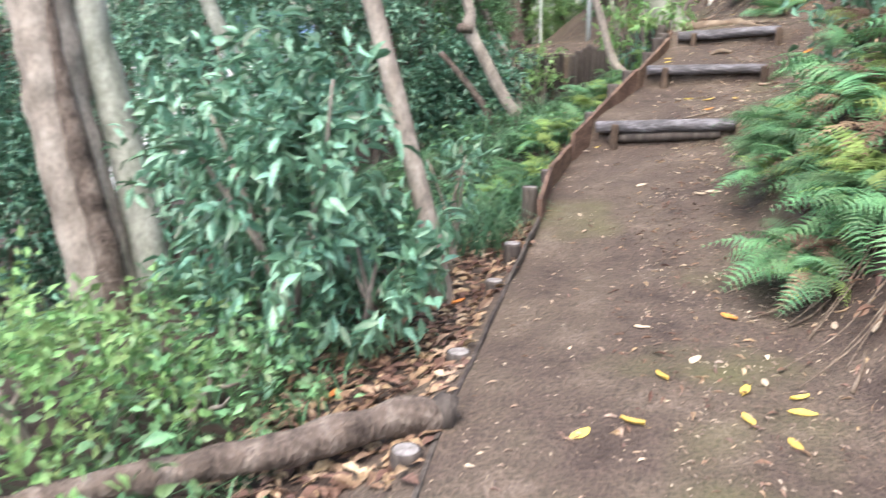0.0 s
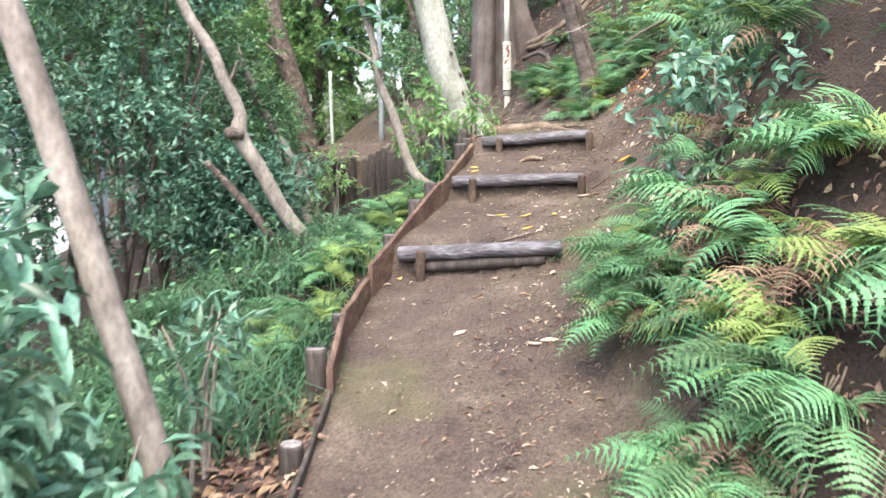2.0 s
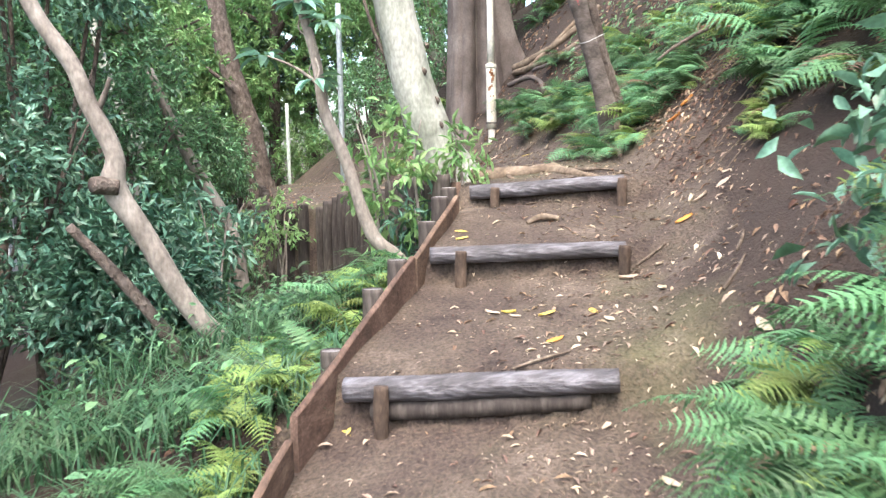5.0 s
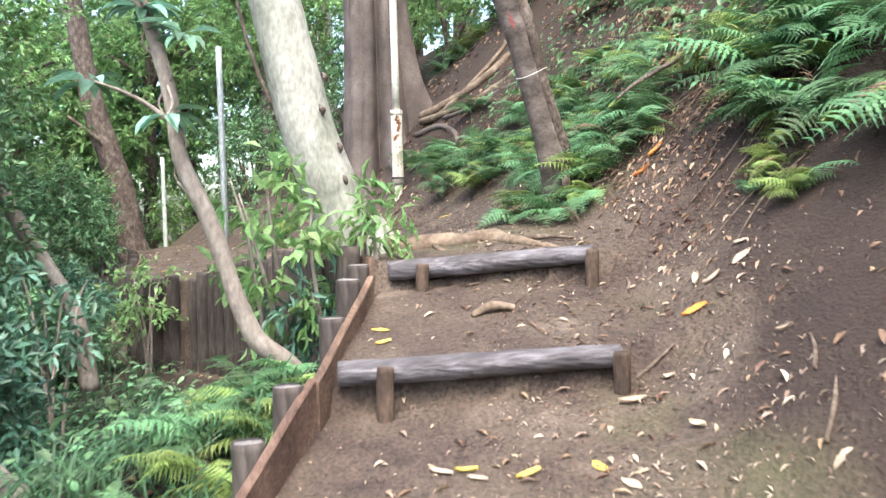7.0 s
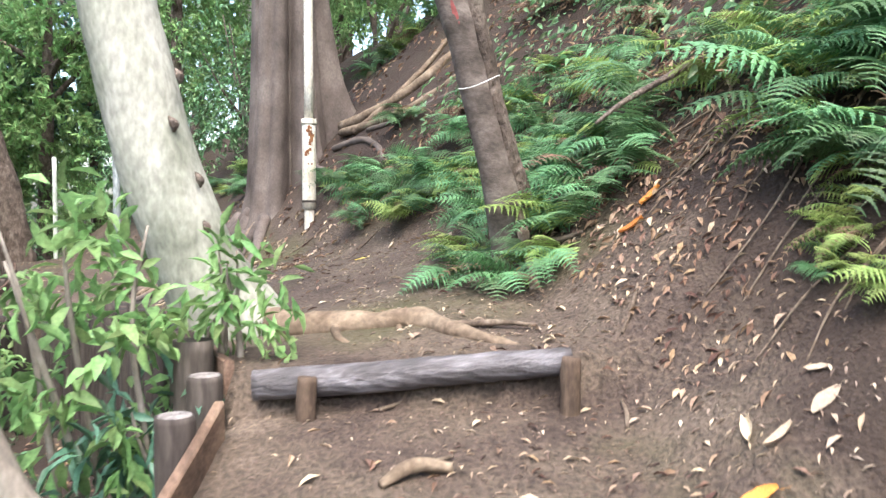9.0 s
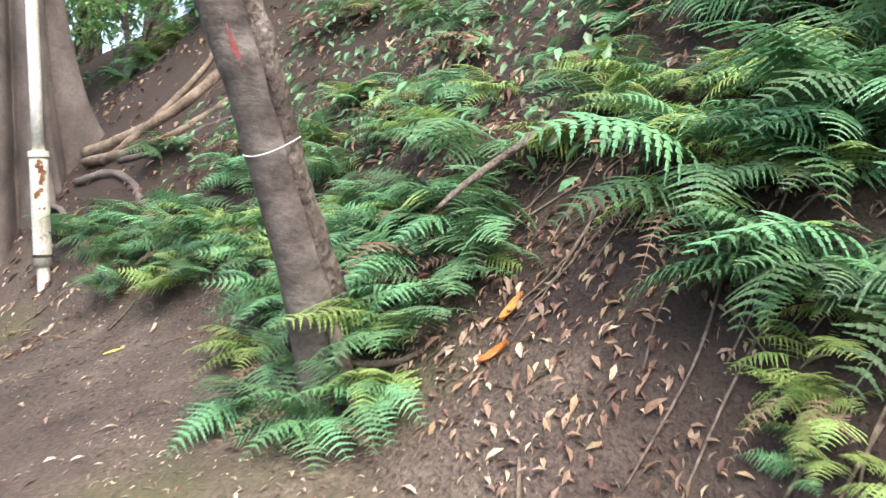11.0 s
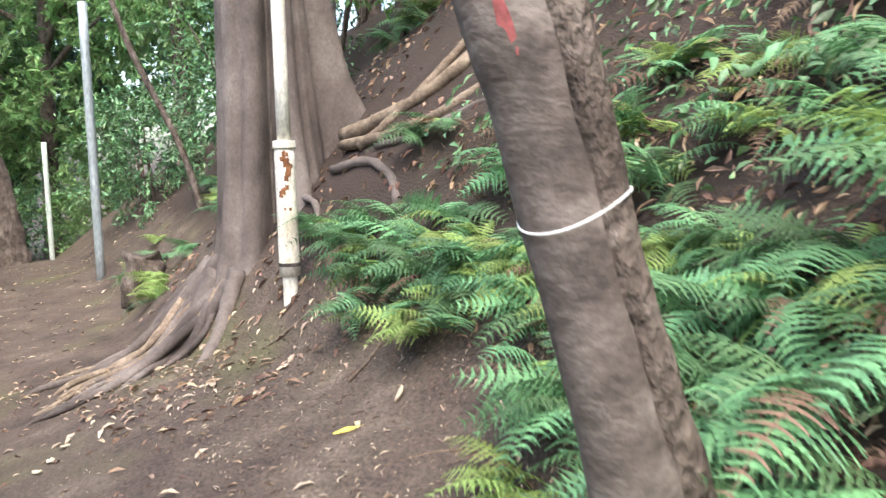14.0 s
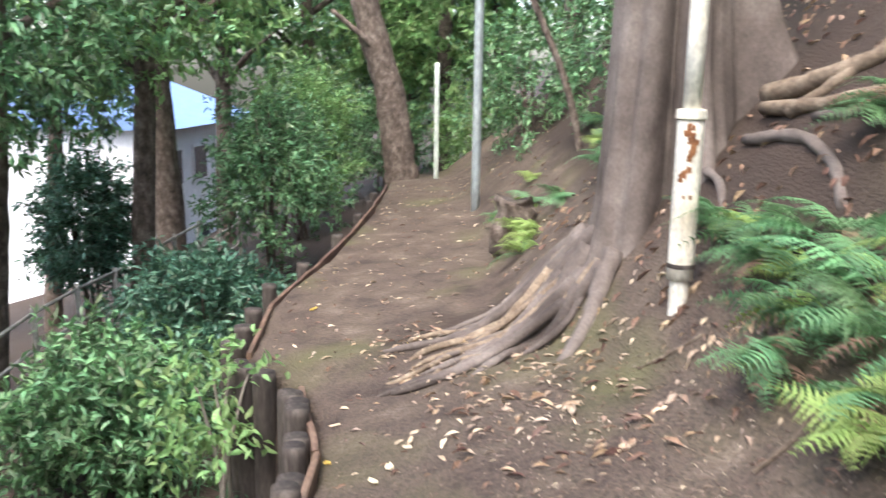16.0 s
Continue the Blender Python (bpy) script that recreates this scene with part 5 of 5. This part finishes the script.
pieces = [cover(150, (0.1, 1.7), (2.0, 10.0), 42, 0.05, 0.36, "edge", 0, "", "", (0.0, 0.01), 0.85, 0.15), cover(330, (0.1, 2.4), (10.0, 25.0), 43, 0.065, 0.34, "edge", 0, "", "", (0.0, 0.012), 0.85, 0.15),
          cover(220, (-0.6, 0.6), (6.5, 10.5), 44, 0.05, 0.34, "foot", 0, "", "", (0.0, 0.015), 0.8, 0.2), cover(260, (-0.9, 0.4), (13.8, 16.2), 45, 0.06, 0.36, "foot", 0, "", "", (0.0, 0.02), 0.8, 0.2),
          cover(120, (0.4, 1.6), (9.0, 11.5), 46, 0.06, 0.36, "foot", 0, "", "", (0.0, 0.02), 0.8, 0.2)]
tagged(link_mesh("dry_leaf_litter", *merge(*pieces), STRAW, smooth_faces=False), "straw-coloured dry leaves strewn over the trodden path", "leaf litter", kind="stuff")


# single fallen leaves that stand out
def leaf_mesh(name, mat, curl, seed):
    r = np.random.default_rng(seed)
    verts, faces = [], []
    for i in range(8):
        t = i / 7
        w = 0.5 * math.sin(math.pi * min(1, 0.06 + t * 0.94)) ** 0.8 * (0.42 - 0.06 * seed) + 0.012
        for s in (-1, -0.5, 0, 0.5, 1):
            verts.append((s * w + 0.05 * math.sin(t * 3 + seed), t, curl * (abs(s) ** 1.5 * 0.22 + 0.35 * (t - 0.5) ** 2) + r.normal(0, 0.012)))
    for i in range(7):
        for k in range(4):
            a = i * 5 + k
            faces.append((a, a + 1, a + 6, a + 5))
    o = len(verts)
    verts += [(0.006, 0.02, 0.01), (-0.006, 0.02, 0.01), (0.004, -0.25, 0.0), (-0.004, -0.25, 0.0)]
    faces.append((o, o + 1, o + 3, o + 2))
    me = bpy.data.meshes.new(name)
    me.from_pydata(verts, [], faces)
    me.materials.append(mat)
    me.shade_smooth()
    return me


YELLOW_AT = [(1.28, 3.33), (0.83, 2.85), (1.64, 2.86), (1.53, 2.94), (1.82, 3.17), (1.81, 3.05), (1.12, 2.95), (1.61, 3.27), (1.48, 7.7), (2.44, 8.26), (2.62, 8.14), (2.8, 8.11), (2.44, 9.3), (2.41, 9.16), (3.99, 12.61), (2.41, 14.23), (2.12, 4.29), (1.62, 17.21), (2.62, 15.95)]
PALE_AT = [(1.31, 3.93), (1.48, 3.6), (2.15, 3.79), (2.21, 3.53), (1.69, 3.33), (2.17, 6.48), (1.73, 6.53), (2.03, 6.19), (2.22, 6.18), (2.56, 6.84), (2.44, 8.18), (3.65, 8.11), (3.98, 8.73), (3.43, 8.53), (3.12, 8.47), (3.18, 8.01), (2.35, 8.27), (2.82, 7.86), (3.84, 8.92), (3.84, 8.75), (4.02, 8.8),
           (4.03, 10.78), (4.57, 10.0), (3.58, 14.12), (3.75, 13.64), (2.84, 14.13), (2.76, 14.0), (4.24, 12.77), (2.84, 14.25), (2.69, 13.85), (3.75, 13.6), (2.39, 14.69), (3.17, 7.19)]
ORANGE_AT = [(1.7, 4.08), (-0.2, 3.57), (0.28, 4.74), (2.44, 7.77), (3.69, 8.66), (4.35, 10.05), (4.41, 10.15), (4.01, 10.7)]
rng = np.random.default_rng(8)
for at, mat, label, sizes in ((YELLOW_AT, YELLOW, "bright yellow fallen leaf on the path", (0.08, 0.12)), (PALE_AT, CREAM, "pale dry curled leaf on the soil", (0.07, 0.12)), (ORANGE_AT, ORANGE, "orange-brown fallen leaf on the ground", (0.09, 0.13))):
    shapes = [leaf_mesh("fallen_leaf", mat, c, i) for i, c in enumerate((0.1, 0.35, 0.6))]
    for x, y in at:
        ob = new("fallen_leaf", shapes[rng.integers(3)])
        gxs, gys = (ground(x + 0.05, y) - ground(x - 0.05, y)) / 0.1, (ground(x, y + 0.05) - ground(x, y - 0.05)) / 0.1
        nrm = Vector((-gxs, -gys, 1)).normalized()
        q = nrm.to_track_quat("Z", "Y").to_matrix().to_4x4() if abs(gys) < 2 else Matrix.Identity(4)
        ob.matrix_basis = Matrix.Translation(on(x, y, 0.006)) @ q @ pose(0, 0, 0, 0, 0, rng.uniform(0, 360)) @ Matrix.Scale(rng.uniform(*sizes), 4)
        tagged(ob, label, "leaf", "fallen leaves")


# ---- fence and house below the slope ----
def fence_run(x0, y0, x1, y1, n):
    t = thing("railing", on(x0, y0), "grey metal railing below the wooded slope", "fence")
    o = t.location
    for i in range(n + 1):
        k = i / n
        x, y = x0 + (x1 - x0) * k, y0 + (y1 - y0) * k
        z = ground(x, y)
        v, f = tube([(x, y, z - 0.2, 0.03), (x, y, z + 0.5, 0.03), (x, y, z + 1.05, 0.03)], 8, 2, 0.0)
        link_mesh("post", local(v, o), f, RAIL, t)
        if i < n:
            xn, yn = x0 + (x1 - x0) * (i + 1) / n, y0 + (y1 - y0) * (i + 1) / n
            zn = ground(xn, yn)
            for h in (0.25, 0.62, 1.0):
                v, f = tube([(x, y, z + h, 0.02), ((x + xn) / 2, (y + yn) / 2, (z + zn) / 2 + h, 0.02), (xn, yn, zn + h, 0.02)], 6, 2, 0.0)
                link_mesh("rail", local(v, o), f, RAIL, t)


fence_run(-5.6, 5.5, -5.2, 13.0, 9)
fence_run(-1.7, 16.0, -1.2, 24.0, 10)


def house(x, y, z, w, d, h):
    t = thing("house", (x, y, z), "pale two-storey house with blue roof glimpsed through trees", "house")
    bm = bmesh.new()
    bmesh.ops.create_cube(bm, size=1, matrix=Matrix.Translation((0, 0, h / 2 - 1)) @ Matrix.Diagonal((w, d, h + 2, 1)))
    part("wall", bm, STUCCO, t)
    bm = bmesh.new()
    p = [bm.verts.new(q) for q in ((-w / 2 - 0.4, -d / 2 - 0.4, h), (w / 2 + 0.4, -d / 2 - 0.4, h), (w / 2 + 0.4, d / 2 + 0.4, h), (-w / 2 - 0.4, d / 2 + 0.4, h), (0, -d / 2 - 0.4, h + 1.8), (0, d / 2 + 0.4, h + 1.8))]
    for q in ((0, 1, 4), (3, 5, 2), (1, 2, 5, 4), (0, 4, 5, 3), (0, 3, 2, 1)):
        bm.faces.new([p[i] for i in q])
    bmesh.ops.recalc_face_normals(bm, faces=bm.faces)
    part("roof", bm, ROOF, t)
    for fl in range(2):
        for k in range(4):
            yy, zz = -d / 2 + d * (k + 0.5) / 4, 1.5 + 2.8 * fl
            bm = bmesh.new()
            bmesh.ops.create_cube(bm, size=1, matrix=Matrix.Translation((w / 2 + 0.02, yy, zz)) @ Matrix.Diagonal((0.08, 1.3, 1.3, 1)))
            win = part("window", bm, STUCCO, t)
            bm = bmesh.new()
            bmesh.ops.create_cube(bm, size=1, matrix=Matrix.Translation((w / 2 + 0.06, yy, zz)) @ Matrix.Diagonal((0.05, 1.1, 1.1, 1)))
            part("pane", bm, GLASS, win)


house(-12.0, 40.0, ground(-12, 40), 9, 9, 5.6)
